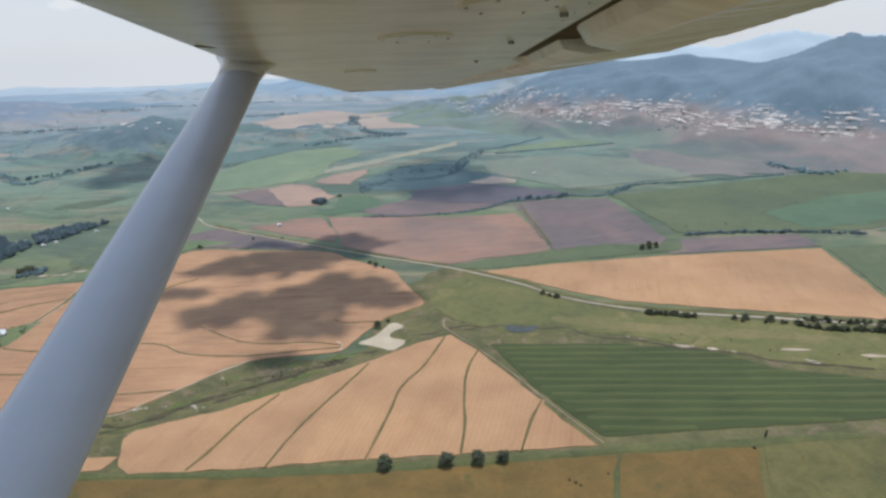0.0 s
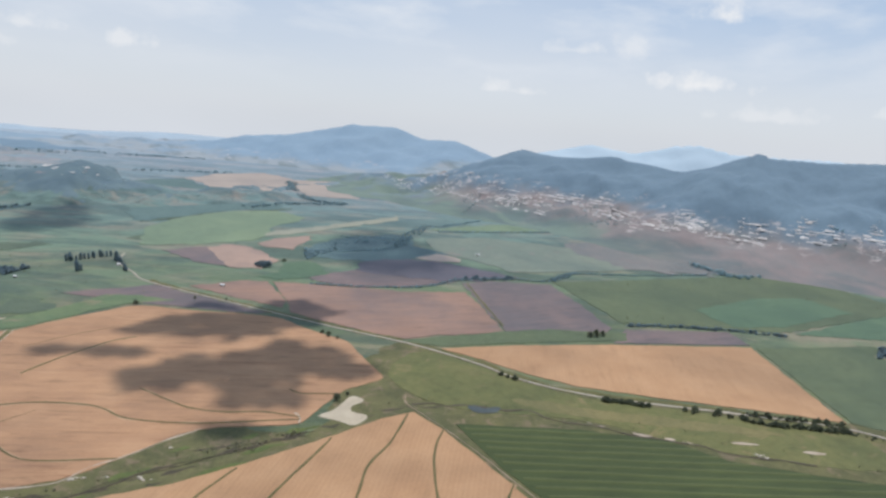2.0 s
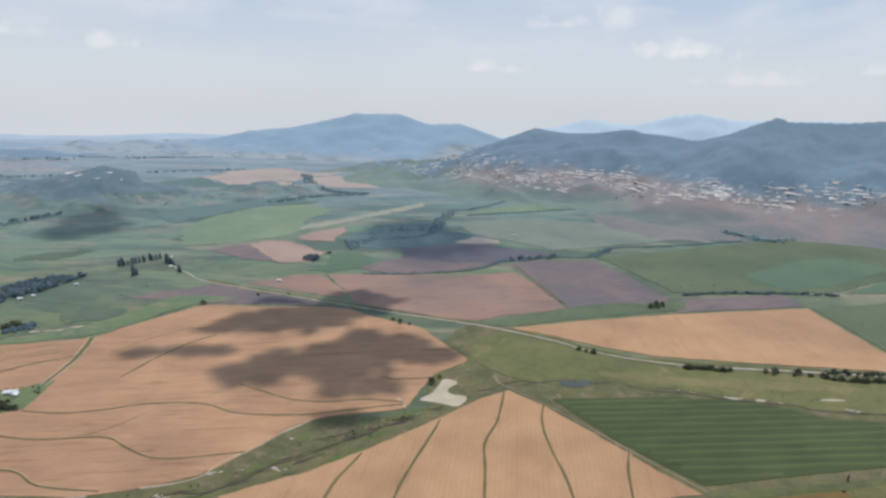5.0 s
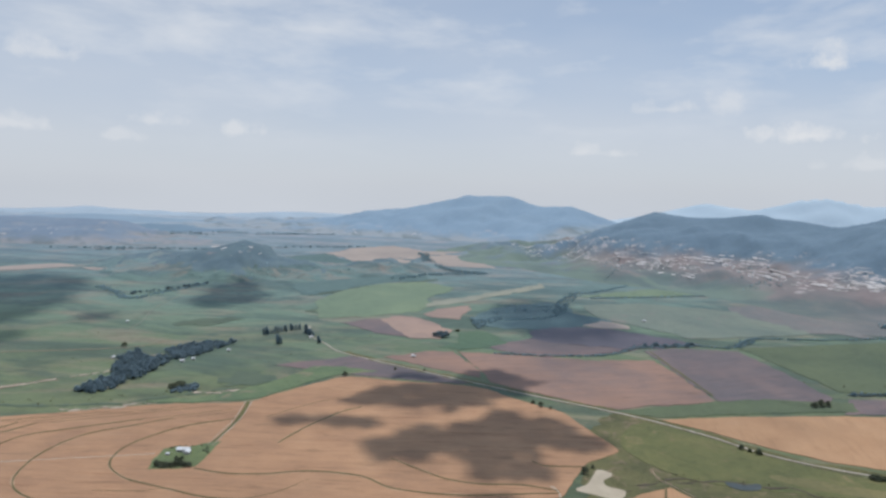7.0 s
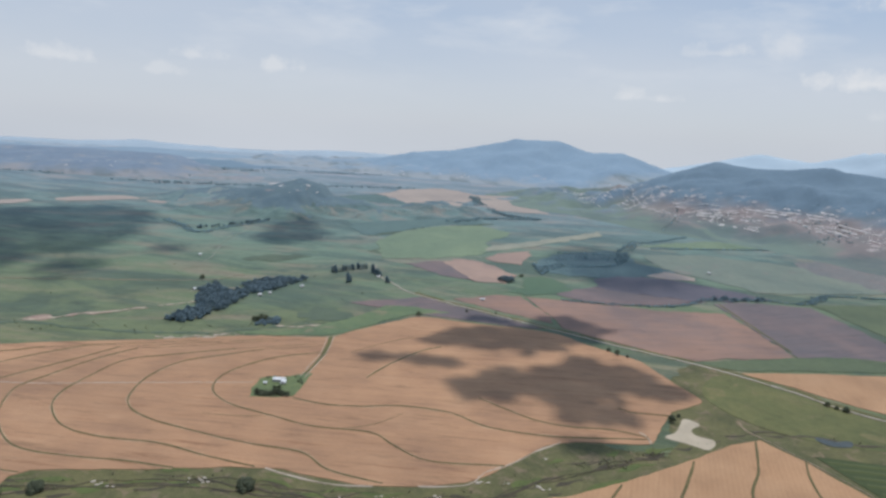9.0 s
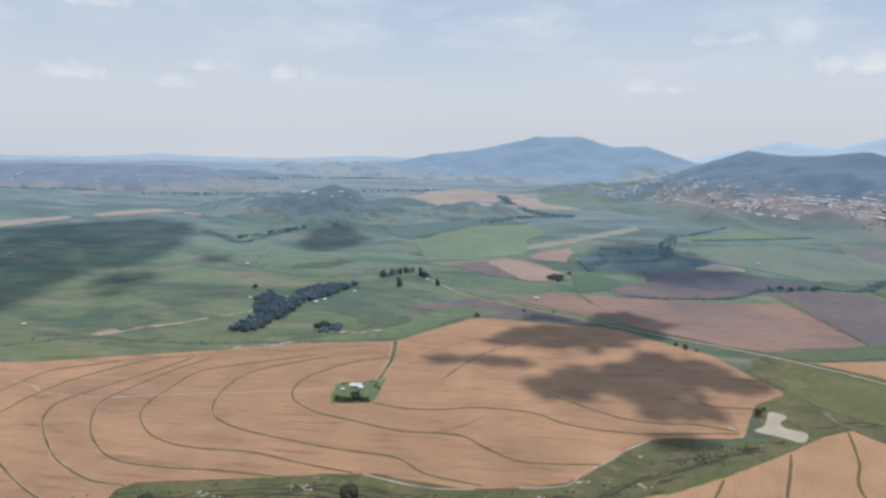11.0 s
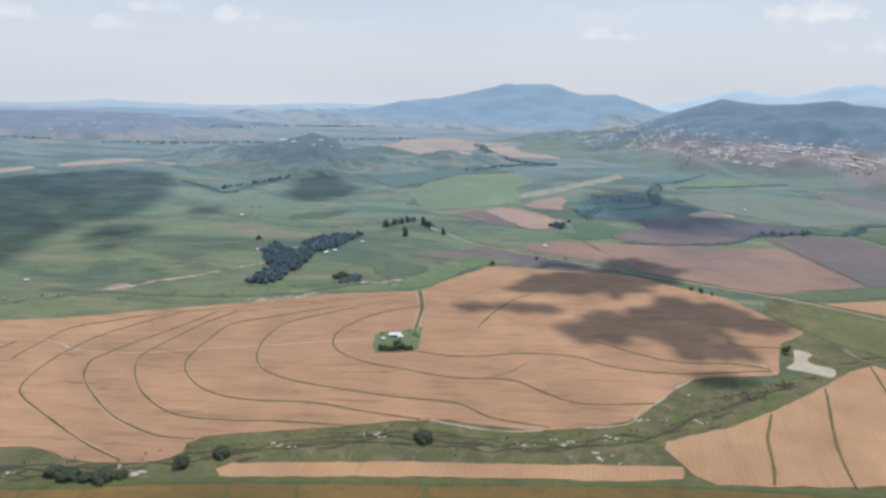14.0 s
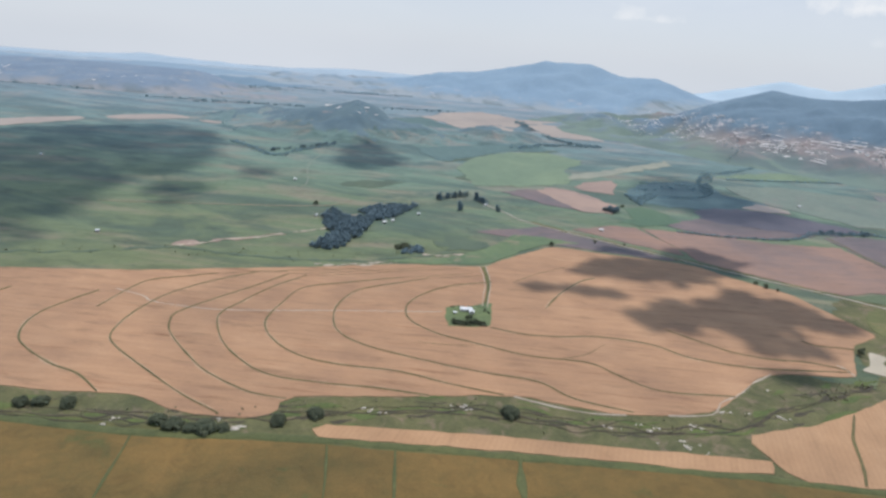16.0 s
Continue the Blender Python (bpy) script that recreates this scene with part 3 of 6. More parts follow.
tri = field("triangular field of ripe tan wheat", [(-4, 434), (16, 407), (36, 370), (54, 334), (78, 292), (4, 288), (-65, 285), (-124, 280), (-183, 278), (-192, 285), (-202, 310), (-198, 319), (-152, 338), (-110, 363), (-65, 395), (-29, 423)], RIPE, 0.45)
for line in ([(-9, 431), (-23, 389), (-38, 359), (-43, 331), (-53, 285)], [(16, 407), (8, 384), (4, 349), (4, 322), (1, 288)], [(54, 340), (43, 315), (35, 289)],
             [(-64, 393), (-76, 365), (-89, 337), (-100, 309), (-108, 281)], [(-119, 355), (-134, 327), (-143, 301), (-152, 280)]):
    bank(tri, line, 2.2)

field("narrow strip of ripe orange wheat", [(-461, 275), (-455, 281), (-356, 289), (-197, 294), (-200, 282), (-228, 279), (-354, 275), (-456, 269)], RIPE, 0.45)

terraced = field("large terraced field of tan wheat stubble", [(-1100, 350), (-1100, 420), (-900, 440), (-700, 478), (-608, 508), (-535, 532), (-459, 561), (-376, 577), (-355, 600), (-316, 646), (-288, 668), (-236, 660),
                 (-189, 656), (-139, 645), (-110, 618), (-84, 598), (-61, 579), (-50, 552), (-38, 525), (-28, 502), (-29, 493), (-44, 481), (-59, 470), (-70, 448), (-80, 428), (-86, 416), (-96, 411), (-154, 402), (-184, 373), (-217, 341), (-269, 327), (-308, 330), (-349, 334), (-412, 320), (-481, 306), (-487, 290), (-497, 281),
                 (-520, 277), (-551, 280), (-579, 289), (-640, 284), (-760, 290)], STUBBLE, 0.35, True)
for line, width in (([(-519, 280), (-540, 290), (-562, 303), (-598, 327), (-628, 349), (-638, 369), (-640, 403), (-633, 437), (-620, 461), (-602, 484), (-584, 502)], 1.5),
                    ([(-672, 400), (-668, 447), (-661, 463), (-640, 476), (-616, 491)], 1.3),
                    ([(-486, 303), (-502, 304), (-517, 308), (-550, 326), (-583, 356), (-601, 377), (-608, 393), (-609, 404), (-594, 434), (-573, 469), (-553, 507)], 1.5),
                    ([(-399, 324), (-437, 326), (-474, 325), (-511, 330), (-542, 352), (-564, 380), (-576, 408), (-570, 434), (-555, 476), (-536, 507)], 1.6),
                    ([(-351, 334), (-388, 341), (-425, 350), (-470, 351), (-502, 361), (-527, 384), (-538, 408), (-537, 440), (-530, 477), (-500, 497), (-449, 525)], 1.5),
                    ([(-268, 330), (-305, 339), (-328, 356), (-368, 361), (-406, 369), (-447, 380), (-473, 395), (-486, 416), (-491, 449), (-481, 485), (-446, 513), (-423, 530)], 1.5),
                    ([(-193, 364), (-243, 361), (-269, 376), (-289, 391), (-331, 392), (-366, 402), (-403, 414), (-427, 434), (-434, 459), (-426, 485), (-403, 514), (-368, 533)], 1.5),
                    ([(-599, 288), (-623, 305), (-649, 314), (-690, 340), (-705, 380), (-690, 430)], 1.8), ([(-700, 290), (-740, 320), (-770, 370), (-760, 420)], 1.6),
                    ([(-361, 434), (-333, 428), (-306, 430), (-275, 437), (-235, 433), (-207, 416), (-163, 410), (-118, 415), (-88, 419)], 1.6),
                    ([(-215, 464), (-181, 440), (-165, 432), (-144, 428), (-114, 429), (-88, 422)], 1.4), ([(-102, 469), (-94, 462), (-80, 462), (-63, 462)], 1.2),
                    ([(-313, 485), (-303, 511), (-292, 533), (-275, 560), (-258, 575)], 1.9)):
    bank(terraced, line, width)
for line in ([(-449, 525), (-415, 540), (-380, 556)], [(-423, 530), (-395, 541), (-372, 552)], [(-536, 507), (-490, 524), (-440, 547), (-395, 565)], [(-553, 507), (-520, 519), (-470, 541), (-425, 560)],
             [(-584, 502), (-540, 519), (-490, 540)], [(-616, 491), (-575, 508), (-540, 522)], [(-341, 541), (-315, 573), (-286, 599)], [(-417, 396), (-390, 397), (-365, 403)], [(-314, 391), (-290, 403), (-271, 425)]):
    ribbon("plough_line", line, 0.7, 0.37, 0.18, BANK, terraced, "faint grassy plough line", ends=0.4)
ribbon("farm_track", [(-679, 437), (-650, 428), (-634, 419), (-579, 417), (-498, 435), (-435, 449), (-403, 456)], 1.25, 0.44, 0.06, SAND, terraced, "pale worn farm track")

crop = field("dark green crop field with mown stripes", [(26, 417), (119, 411), (185, 396), (217, 369), (278, 351), (319, 340), (336, 313), (221, 308), (83, 300), (51, 354)], CROP_DARK, 0.4)
CROP = [(28, 415), (119, 409), (185, 394), (217, 367), (278, 349), (317, 338), (332, 315), (221, 310), (85, 303), (53, 356)]


def crop_rows(owner, outline, turn, pitch):
    """Lighter rows across a crop field, each a low ridge of its own, cut to the outline."""
    c, s = math.cos(radians(turn)), math.sin(radians(turn))
    flat = [(x * c + y * s, -x * s + y * c) for x, y in outline]
    y = min(q[1] for q in flat) + pitch * 0.6
    while y < max(q[1] for q in flat):
        cuts = sorted(ax + (bx - ax) * (y - ay) / (by - ay) for (ax, ay), (bx, by) in zip(flat, flat[1:] + flat[:1]) if (ay > y) != (by > y))
        for a, b in zip(cuts[::2], cuts[1::2]):
            if b - a > 14:
                line = [(a + (b - a) * k / 6 + 2, y + 0.5 * math.sin(k * 1.7 + y)) for k in range(7)]
                ribbon("crop_row", [(x * c - v * s, x * s + v * c) for x, v in line], pitch * 0.5, 0.42, 0.18, CROP_LIGHT, owner, ragged=0.18, step=8)
        y += pitch


crop_rows(crop, CROP, -3, 9.0)

field("broad field of ripe orange-tan wheat by a road", [(30, 570), (106, 585), (216, 597), (380, 604), (356, 430), (314, 444), (216, 468), (145, 488), (100, 516), (68, 544)], RIPE, 0.45)
field("olive meadow between road and stream", [(-22, 508), (8, 560), (62, 528), (96, 493), (160, 460), (262, 437), (345, 414), (330, 360), (220, 382), (130, 425), (40, 440), (0, 462)], MEADOW, 0.25, True)
field("pink tilled field beyond a road", [(-168, 789), (-82, 780), (14, 768), (85, 778), (97, 698), (106, 626), (50, 611), (19, 605), (-2, 592), (-32, 605), (-59, 623), (-90, 638), (-128, 667), (-134, 694)], PINK_SOIL, 0.35)
field("mauve fallow field", [(88, 823), (133, 841), (183, 840), (217, 837), (230, 748), (238, 650), (216, 625), (154, 624), (109, 626), (99, 698)], MAUVE_SOIL, 0.35)
field("pink tilled field beside a gravel road", [(-262, 752), (-240, 766), (-208, 785), (-174, 789), (-139, 708), (-138, 680), (-177, 700), (-222, 728)], PINK_SOIL, 0.35, seed=3)
field("mauve fallow field behind a river bank", [(-385, 704), (-330, 735), (-302, 752), (-203, 691), (-152, 661), (-165, 655), (-232, 668), (-290, 677)], MAUVE_SOIL, 0.3, seed=4)
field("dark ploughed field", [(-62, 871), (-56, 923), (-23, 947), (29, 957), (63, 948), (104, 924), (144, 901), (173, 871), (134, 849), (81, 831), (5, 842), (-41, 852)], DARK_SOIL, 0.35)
field("dark teal meadow in cloud shade beside woodland", [(-150, 1002), (-113, 1079), (-68, 1126), (2, 1162), (32, 1143), (32, 1066), (72, 1029), (102, 970), (29, 961), (-56, 930), (-104, 935), (-128, 938)], SHADE_MEADOW, 0.3)
field("pale stubble corner of a ploughed field", [(29, 965), (69, 1006), (97, 990), (100, 954), (63, 948)], HAZE_WHEAT, 0.45)
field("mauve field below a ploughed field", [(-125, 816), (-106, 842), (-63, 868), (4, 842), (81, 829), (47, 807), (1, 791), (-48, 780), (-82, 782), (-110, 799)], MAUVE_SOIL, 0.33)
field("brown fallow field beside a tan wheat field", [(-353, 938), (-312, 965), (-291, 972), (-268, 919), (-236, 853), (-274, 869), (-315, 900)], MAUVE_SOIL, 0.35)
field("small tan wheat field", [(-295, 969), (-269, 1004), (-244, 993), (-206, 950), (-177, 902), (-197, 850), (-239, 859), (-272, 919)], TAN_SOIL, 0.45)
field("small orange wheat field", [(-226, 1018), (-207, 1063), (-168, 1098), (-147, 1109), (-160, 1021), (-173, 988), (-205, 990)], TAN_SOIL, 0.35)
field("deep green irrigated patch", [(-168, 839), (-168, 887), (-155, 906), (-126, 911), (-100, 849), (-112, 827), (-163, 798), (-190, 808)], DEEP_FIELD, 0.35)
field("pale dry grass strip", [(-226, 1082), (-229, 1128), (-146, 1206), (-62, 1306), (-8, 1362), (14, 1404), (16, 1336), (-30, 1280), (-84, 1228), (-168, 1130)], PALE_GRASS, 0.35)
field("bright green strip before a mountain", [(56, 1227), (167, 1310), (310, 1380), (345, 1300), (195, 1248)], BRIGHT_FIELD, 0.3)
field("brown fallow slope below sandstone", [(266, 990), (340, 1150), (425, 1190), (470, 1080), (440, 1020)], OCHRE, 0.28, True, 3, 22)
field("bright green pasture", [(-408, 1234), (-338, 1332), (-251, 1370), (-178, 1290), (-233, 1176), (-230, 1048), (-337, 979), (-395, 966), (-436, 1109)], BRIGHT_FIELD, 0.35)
# Bluish sheen tint here again stands in for haze.
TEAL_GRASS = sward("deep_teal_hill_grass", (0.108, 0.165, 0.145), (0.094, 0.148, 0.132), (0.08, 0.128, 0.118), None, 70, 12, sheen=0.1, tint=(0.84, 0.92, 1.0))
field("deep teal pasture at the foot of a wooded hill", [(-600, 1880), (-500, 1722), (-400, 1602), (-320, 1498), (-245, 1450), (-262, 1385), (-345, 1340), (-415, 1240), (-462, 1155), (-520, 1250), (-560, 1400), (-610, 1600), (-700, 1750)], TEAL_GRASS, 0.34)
field("far tan wheat field", [(-591, 1884), (-548, 2047), (-416, 2174), (-296, 2016), (-168, 2031), (-305, 1850), (-329, 1726), (-281, 1582), (-261, 1522), (-318, 1511), (-409, 1615), (-499, 1737)], HAZE_WHEAT, 0.35, seed=5)
field("far tan wheat field beside a wooded stream", [(-287, 1821), (-240, 1928), (-146, 1920), (-132, 1788), (-77, 1640), (-172, 1643), (-240, 1661)], HAZE_WHEAT, 0.35, seed=6)
field("green pasture under a mountain", [(226, 852), (692, 980), (747, 782), (462, 660), (257, 674), (250, 735)], GREEN_FIELD, 0.3)
field("deep green pasture strip", [(389, 741), (518, 811), (602, 825), (630, 758), (478, 682), (401, 672)], DEEP_FIELD, 0.45)
field("green pasture beside a wheat field", [(386, 600), (544, 622), (640, 570), (640, 520), (560, 470), (402, 405), (361, 430)], GREEN_FIELD, 0.3)
field("mauve fallow strip behind a wheat field", [(255, 649), (383, 654), (384, 610), (222, 603)], MAUVE_SOIL, 0.3)
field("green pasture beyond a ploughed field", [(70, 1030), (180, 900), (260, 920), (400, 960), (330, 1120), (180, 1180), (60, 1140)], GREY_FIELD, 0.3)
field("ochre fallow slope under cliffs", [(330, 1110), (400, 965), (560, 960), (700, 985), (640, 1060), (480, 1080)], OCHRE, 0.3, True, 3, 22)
field("far orange wheat strip below a mesa", [(-1560, 1060), (-1379, 1300), (-1320, 1340), (-1310, 1270), (-1420, 1060)], HAZE_WHEAT, 0.35, True, 7, 6)
field("far orange wheat strip on a plain", [(-1290, 1400), (-1190, 1500), (-1130, 1450), (-1240, 1350)], HAZE_WHEAT, 0.35, True, 8, 6)
field("far tan wheat patch behind a hill", [(-1134, 1628), (-981, 1643), (-938, 1542), (-1005, 1404), (-1083, 1445)], HAZE_WHEAT, 0.35, True, 9, 6)
field("bright green verge beside a wheat field", [(-10, 588), (25, 600), (110, 628), (160, 640), (250, 636), (240, 612), (110, 592), (30, 575)], GREEN_FIELD, 0.3)
field("green pasture with a pale track", [(470, 655), (760, 790), (900, 700), (800, 600), (640, 640)], DEEP_FIELD, 0.3)

# Grass slightly darker and greener than the veld round it.
DARK_GRASS = sward("darker_green_grass", (0.10, 0.128, 0.076), (0.084, 0.11, 0.066), (0.07, 0.094, 0.058), None, 45, 8, sheen=0.1, tint=(0.84, 0.92, 1.0))
for k, tract in enumerate(([(-428, 649), (-424, 669), (-410, 675), (-378, 669), (-367, 650), (-382, 632), (-406, 627), (-420, 631)], [(-425, 1010), (-420, 1064), (-408, 1108), (-370, 1118), (-335, 1094), (-356, 1046), (-385, 1018)],
                            [(-465, 1151), (-409, 1240), (-342, 1315), (-267, 1399), (-234, 1400), (-337, 1275), (-403, 1204)], [(-599, 894), (-573, 934), (-530, 946), (-519, 924), (-550, 892)])):
    tagged(sheet("grass_patch", tract, 0.33 + 0.012 * k, DARK_GRASS, None, "", True, 9.0, 8.0, 60 + k), "patch of darker green grass on the veld", "grass", kind="structure")
field("lush green strip beside a river", [(-470, 566), (-376, 583), (-352, 612), (-300, 674), (-262, 690), (-330, 704), (-362, 652), (-402, 604)], MID_VELD, 0.22, True, 5, 3)
for wide, low, material, label in ((2.6, 0.36, GULLY, "dark grassy bed of a thin stream"), (1.1, 0.41, MUD, "brown washed-out stream in a meadow")):
    tagged(ribbon("stream", [(-5, 447), (11, 450), (24, 445), (40, 447), (69, 441), (87, 441), (101, 427), (119, 421), (137, 416), (150, 408), (162, 403), (192, 395), (208, 387), (224, 378), (249, 374), (280, 366)], wide, low, 0.03, material, None, "", 0.9), label, "stream", kind="structure")
tagged(sheet("grass_patch", [(81, 462), (116, 454), (146, 444), (196, 435), (254, 421), (288, 408), (247, 408), (189, 419), (129, 432), (88, 448)], 0.345, DRY_MEADOW, None, "", True, 2.0, 5), "yellow-olive dry grass beside a road", "grass", kind="structure")
# roads and tracks
tagged(ribbon("grass_verge", [(-314, 768), (-203, 699), (-86, 631), (1, 584), (61, 540), (96, 505), (160, 473), (262, 449), (351, 424)], 8.0, 0.44, 0.03, VERGE, None, "", 0.6), "olive grass verge beside a gravel road", "grass", kind="structure")
tagged(ribbon("road", [(-395, 905), (-382, 853), (-345, 803), (-314, 765), (-203, 696), (-86, 627), (1, 580), (61, 535), (96, 500), (160, 468), (262, 444), (351, 419), (389, 380), (408, 341), (420, 280)], 2.5, 0.5, 0.08, GRAVEL, None, "", 0.08),
       "pale gravel country road", "road", kind="structure")
tagged(ribbon("road", [(391, 380), (443, 388), (483, 412), (560, 455), (668, 520), (800, 590)], 3.6, 0.5, 0.08, GRAVEL, None, "", 0.1), "narrow pale gravel side road", "road", kind="structure")
for line in ([(-369, 476), (-369, 502), (-368, 524), (-371, 552), (-375, 579)], [(-365, 475), (-364, 503), (-363, 524), (-365, 552), (-369, 580)]):
    tagged(ribbon("farm_track", line, 0.8, 0.5, 0.04, SAND, None, "", 0.3), "pale wheel track to a homestead", "track", kind="structure")
tagged(ribbon("grass_verge", [(-372, 578), (-367, 552), (-365, 526), (-366, 502), (-367, 480)], 4.5, 0.4, 0.05, VERGE), "green verge beside a farm track", "grass", kind="structure")
tagged(ribbon("farm_track", [(-9, 462), (-10, 450), (-4, 440), (14, 414), (38, 374), (58, 336), (82, 294)], 0.55, 0.46, 0.05, TRACK, None, "", 0.5), "pale farm track along a wheat field", "track", kind="structure")
tagged(ribbon("farm_track", [(-93, 429), (-89, 423), (-88, 413)], 1.8, 0.46, 0.05, SAND, None, "", 0.25), "pale sandy track beside a pond", "track", kind="structure")
tagged(ribbon("farm_track", [(-860, 690), (-760, 712), (-600, 755), (-560, 800)], 1.3, 0.5, 0.05, TRACK, None, "", 0.2), "pale farm track across green veld", "track", kind="structure")
tagged(ribbon("farm_track", [(-700, 1150), (-690, 1020), (-655, 900), (-650, 860)], 1.3, 0.5, 0.05, PALE_GRASS, None, "", 0.3), "pale farm track over a pasture", "track", kind="structure")
tagged(ribbon("farm_track", [(93, 823), (100, 740), (109, 645)], 3.0, 0.5, 0.05, VERGE, None, "", 0.3), "grassy strip between two fields", "track", kind="structure")
tagged(ribbon("farm_track", [(520, 590), (560, 560), (640, 560), (700, 600)], 2.6, 0.5, 0.05, SAND, None, "", 0.2), "pale farm track round a plantation", "track", kind="structure")

# water
tagged(sheet("pond", [(-52, 459), (-43, 454), (-45, 448), (-51, 442), (-52, 434), (-39, 426), (-48, 412), (-56, 415), (-63, 419), (-76, 425), (-70, 431), (-64, 436), (-59, 448)], 0.3, WATER, None, "", True, 0.5, 3), "muddy cream-coloured farm pond", "pond", kind="structure")
tagged(sheet("pond", [(39, 446), (45, 448), (53, 443), (66, 446), (62, 437), (48, 435), (41, 438)], 0.43, DARK_WATER, None, "", True, 0.8, 3), "narrow dark pool in a grassy stream", "pond", kind="structure")
tagged(ribbon("river", [(-900, 470), (-760, 515), (-693, 548), (-600, 545), (-546, 548), (-494, 562), (-450, 588), (-410, 612), (-378, 622), (-352, 664), (-330, 690)], 4.0, 0.2, 0.03, DARK_GRASS, None, "", 1.5),
       "overgrown river bed between sandy banks", "river", kind="structure")
BANK_SOIL = soil("pink_eroded_bank", (0.40, 0.275, 0.205), (0.31, 0.215, 0.165), (0.20, 0.155, 0.125), 9, 0, 3, 0.1, 0.5)
tagged(ribbon("river_bank", [(-692, 556), (-682, 566), (-668, 571), (-655, 584), (-636, 597), (-616, 609), (-597, 625)], 5.0, 0.36, 0.04, BANK_SOIL, None, "", 2.2, 3.0), "pinkish eroded earth bank of a river", "river bank", kind="structure")


def eroded_bank(line, count, size, seed):
    """A river bank washed out in broken patches of bare sand."""
    rng, pts = random.Random(seed), rounded(line, 1.5, False)
    for k in range(count):
        i = min(len(pts) - 2, int((k + rng.uniform(0.2, 0.8)) / count * len(pts)))
        q, d = pts[i], (pts[i + 1] - pts[i]).normalized()
        n = Vector((-d.y, d.x, 0))
        q = q + n * rng.uniform(-3, 3)
        a, b = size * rng.uniform(0.4, 1.5), size * rng.uniform(0.12, 0.3)
        rim = [q + d * a * math.cos(t) + n * (b * math.sin(t) + 0.25 * a * math.cos(t * 2 + k)) for t in (6.2832 * m / 9 for m in range(9))]
        tagged(sheet("sand_bank", [(v.x, v.y) for v in rim], 0.43 + 0.004 * (k % 5), SAND, None, "", True, 0.9, 2.0, seed + k), "pale pink patch of eroded river sand", "sand bank", kind="structure")


eroded_bank([(-690, 555), (-680, 564), (-667, 570), (-654, 584), (-636, 596), (-616, 608), (-600, 624)], 26, 4.0, 1)
eroded_bank([(-590, 630), (-575, 645), (-557, 663)], 4, 7.0, 2)
eroded_bank([(-536, 541), (-511, 543), (-485, 555), (-460, 568), (-435, 578)], 14, 5.0, 3)
eroded_bank([(-435, 600), (-409, 604), (-379, 617), (-363, 640), (-354, 656)], 15, 5.5, 4)
eroded_bank([(119, 424), (137, 418), (150, 411), (170, 402), (192, 396), (208, 389)], 5, 2.6, 6)
eroded_bank([(-545, 725), (-520, 738), (-500, 742)], 4, 6.0, 5)
LUSH = sward("damp_green_grass", (0.132, 0.152, 0.0467), (0.1, 0.122, 0.0374), (0.072, 0.09, 0.0306), None, 12, 3, sheen=0.03, tint=(1.0, 0.93, 0.82))
VALLEY = [(-640, 262), (-560, 268), (-470, 290), (-380, 312), (-300, 311), (-215, 322), (-165, 352), (-110, 384), (-80, 400)]


def patches(name, line, count, size, spread, material, label, category, seed, top=0.14):
    """Irregular patches strewn along a line of the plan, longest along it."""
    rng, pts = random.Random(seed), rounded(line, 1.5, False)
    for k in range(count):
        i = min(len(pts) - 2, int((k + rng.uniform(0.0, 1.0)) / count * len(pts)))
        d = (pts[i + 1] - pts[i]).normalized()
        n = Vector((-d.y, d.x, 0))
        q = pts[i] + n * rng.gauss(0, spread)
        a, b, bend = size * rng.uniform(0.5, 1.8), size * rng.uniform(0.08, 0.28), rng.uniform(-0.3, 0.3)
        rim = [q + d * a * math.cos(t) + n * (b * math.sin(t) * (1 + 0.5 * math.sin(3 * t + k)) + bend * a * math.cos(t) ** 2) for t in (6.2832 * m / 11 for m in range(11))]
        tagged(sheet(name, [(v.x, v.y) for v in rim], top + 0.006 * (k % 9), material, None, "", True, 1.4, 2.0, seed + k), label, category, kind="structure")


for k, (off, wide) in enumerate(((-2.0, 1.5), (4.5, 1.0), (-7.5, 0.9))):
    bed = [(q.x + off + 5 * noise.noise(Vector((q.x * 0.05, k, 1.0))), q.y + off * 0.8 + 7 * noise.noise(Vector((q.x * 0.045, k, 5.0)))) for q in rounded(VALLEY, 9.0, False)]
    tagged(ribbon("gully", bed, wide, 0.3 + 0.02 * k, 0.04, GULLY, None, "", 0.8, 3.0), "winding dark stream bed between rough grass banks", "gully", kind="structure")
patches("gully", VALLEY, 46, 7.0, 6.0, GULLY, "dark brown washed-out gully in rough grass", "gully", 100)
patches("grass_patch", VALLEY, 34, 11.0, 9.0, LUSH, "damp green grass patch of a stream valley", "grass", 200, 0.2)
patches("gully", [(-70, 408), (-20, 436), (20, 446), (60, 450)], 9, 7.0, 4.0, GULLY, "dark brown wet hollow beside a pond", "gully", 300)
# pale worn margins along the foot of the terraced field
for line in ([(-344, 334), (-319, 327), (-295, 324), (-273, 326)], [(-246, 331), (-216, 338), (-206, 354), (-191, 365), (-171, 387), (-153, 403)]):
    tagged(ribbon("farm_track", line, 1.3, 0.4, 0.05, SAND, None, "", 0.6), "pale worn margin of a wheat field", "track", kind="structure")
for x, y, w in ((243, 394, 7), (291, 382, 6), (168, 404, 4), (186, 399, 3)):
    tagged(sheet("bare_patch", [(x - w * 1.5, y + 1.5), (x, y + 2), (x + w * 1.5, y - 0.5), (x + w, y - 1.5), (x - w * 0.6, y - 1.5)], 0.46, SAND, None, "", True, 0.8, 2.5, seed=w), "bare pale strip of trodden earth", "bare ground", kind="structure")


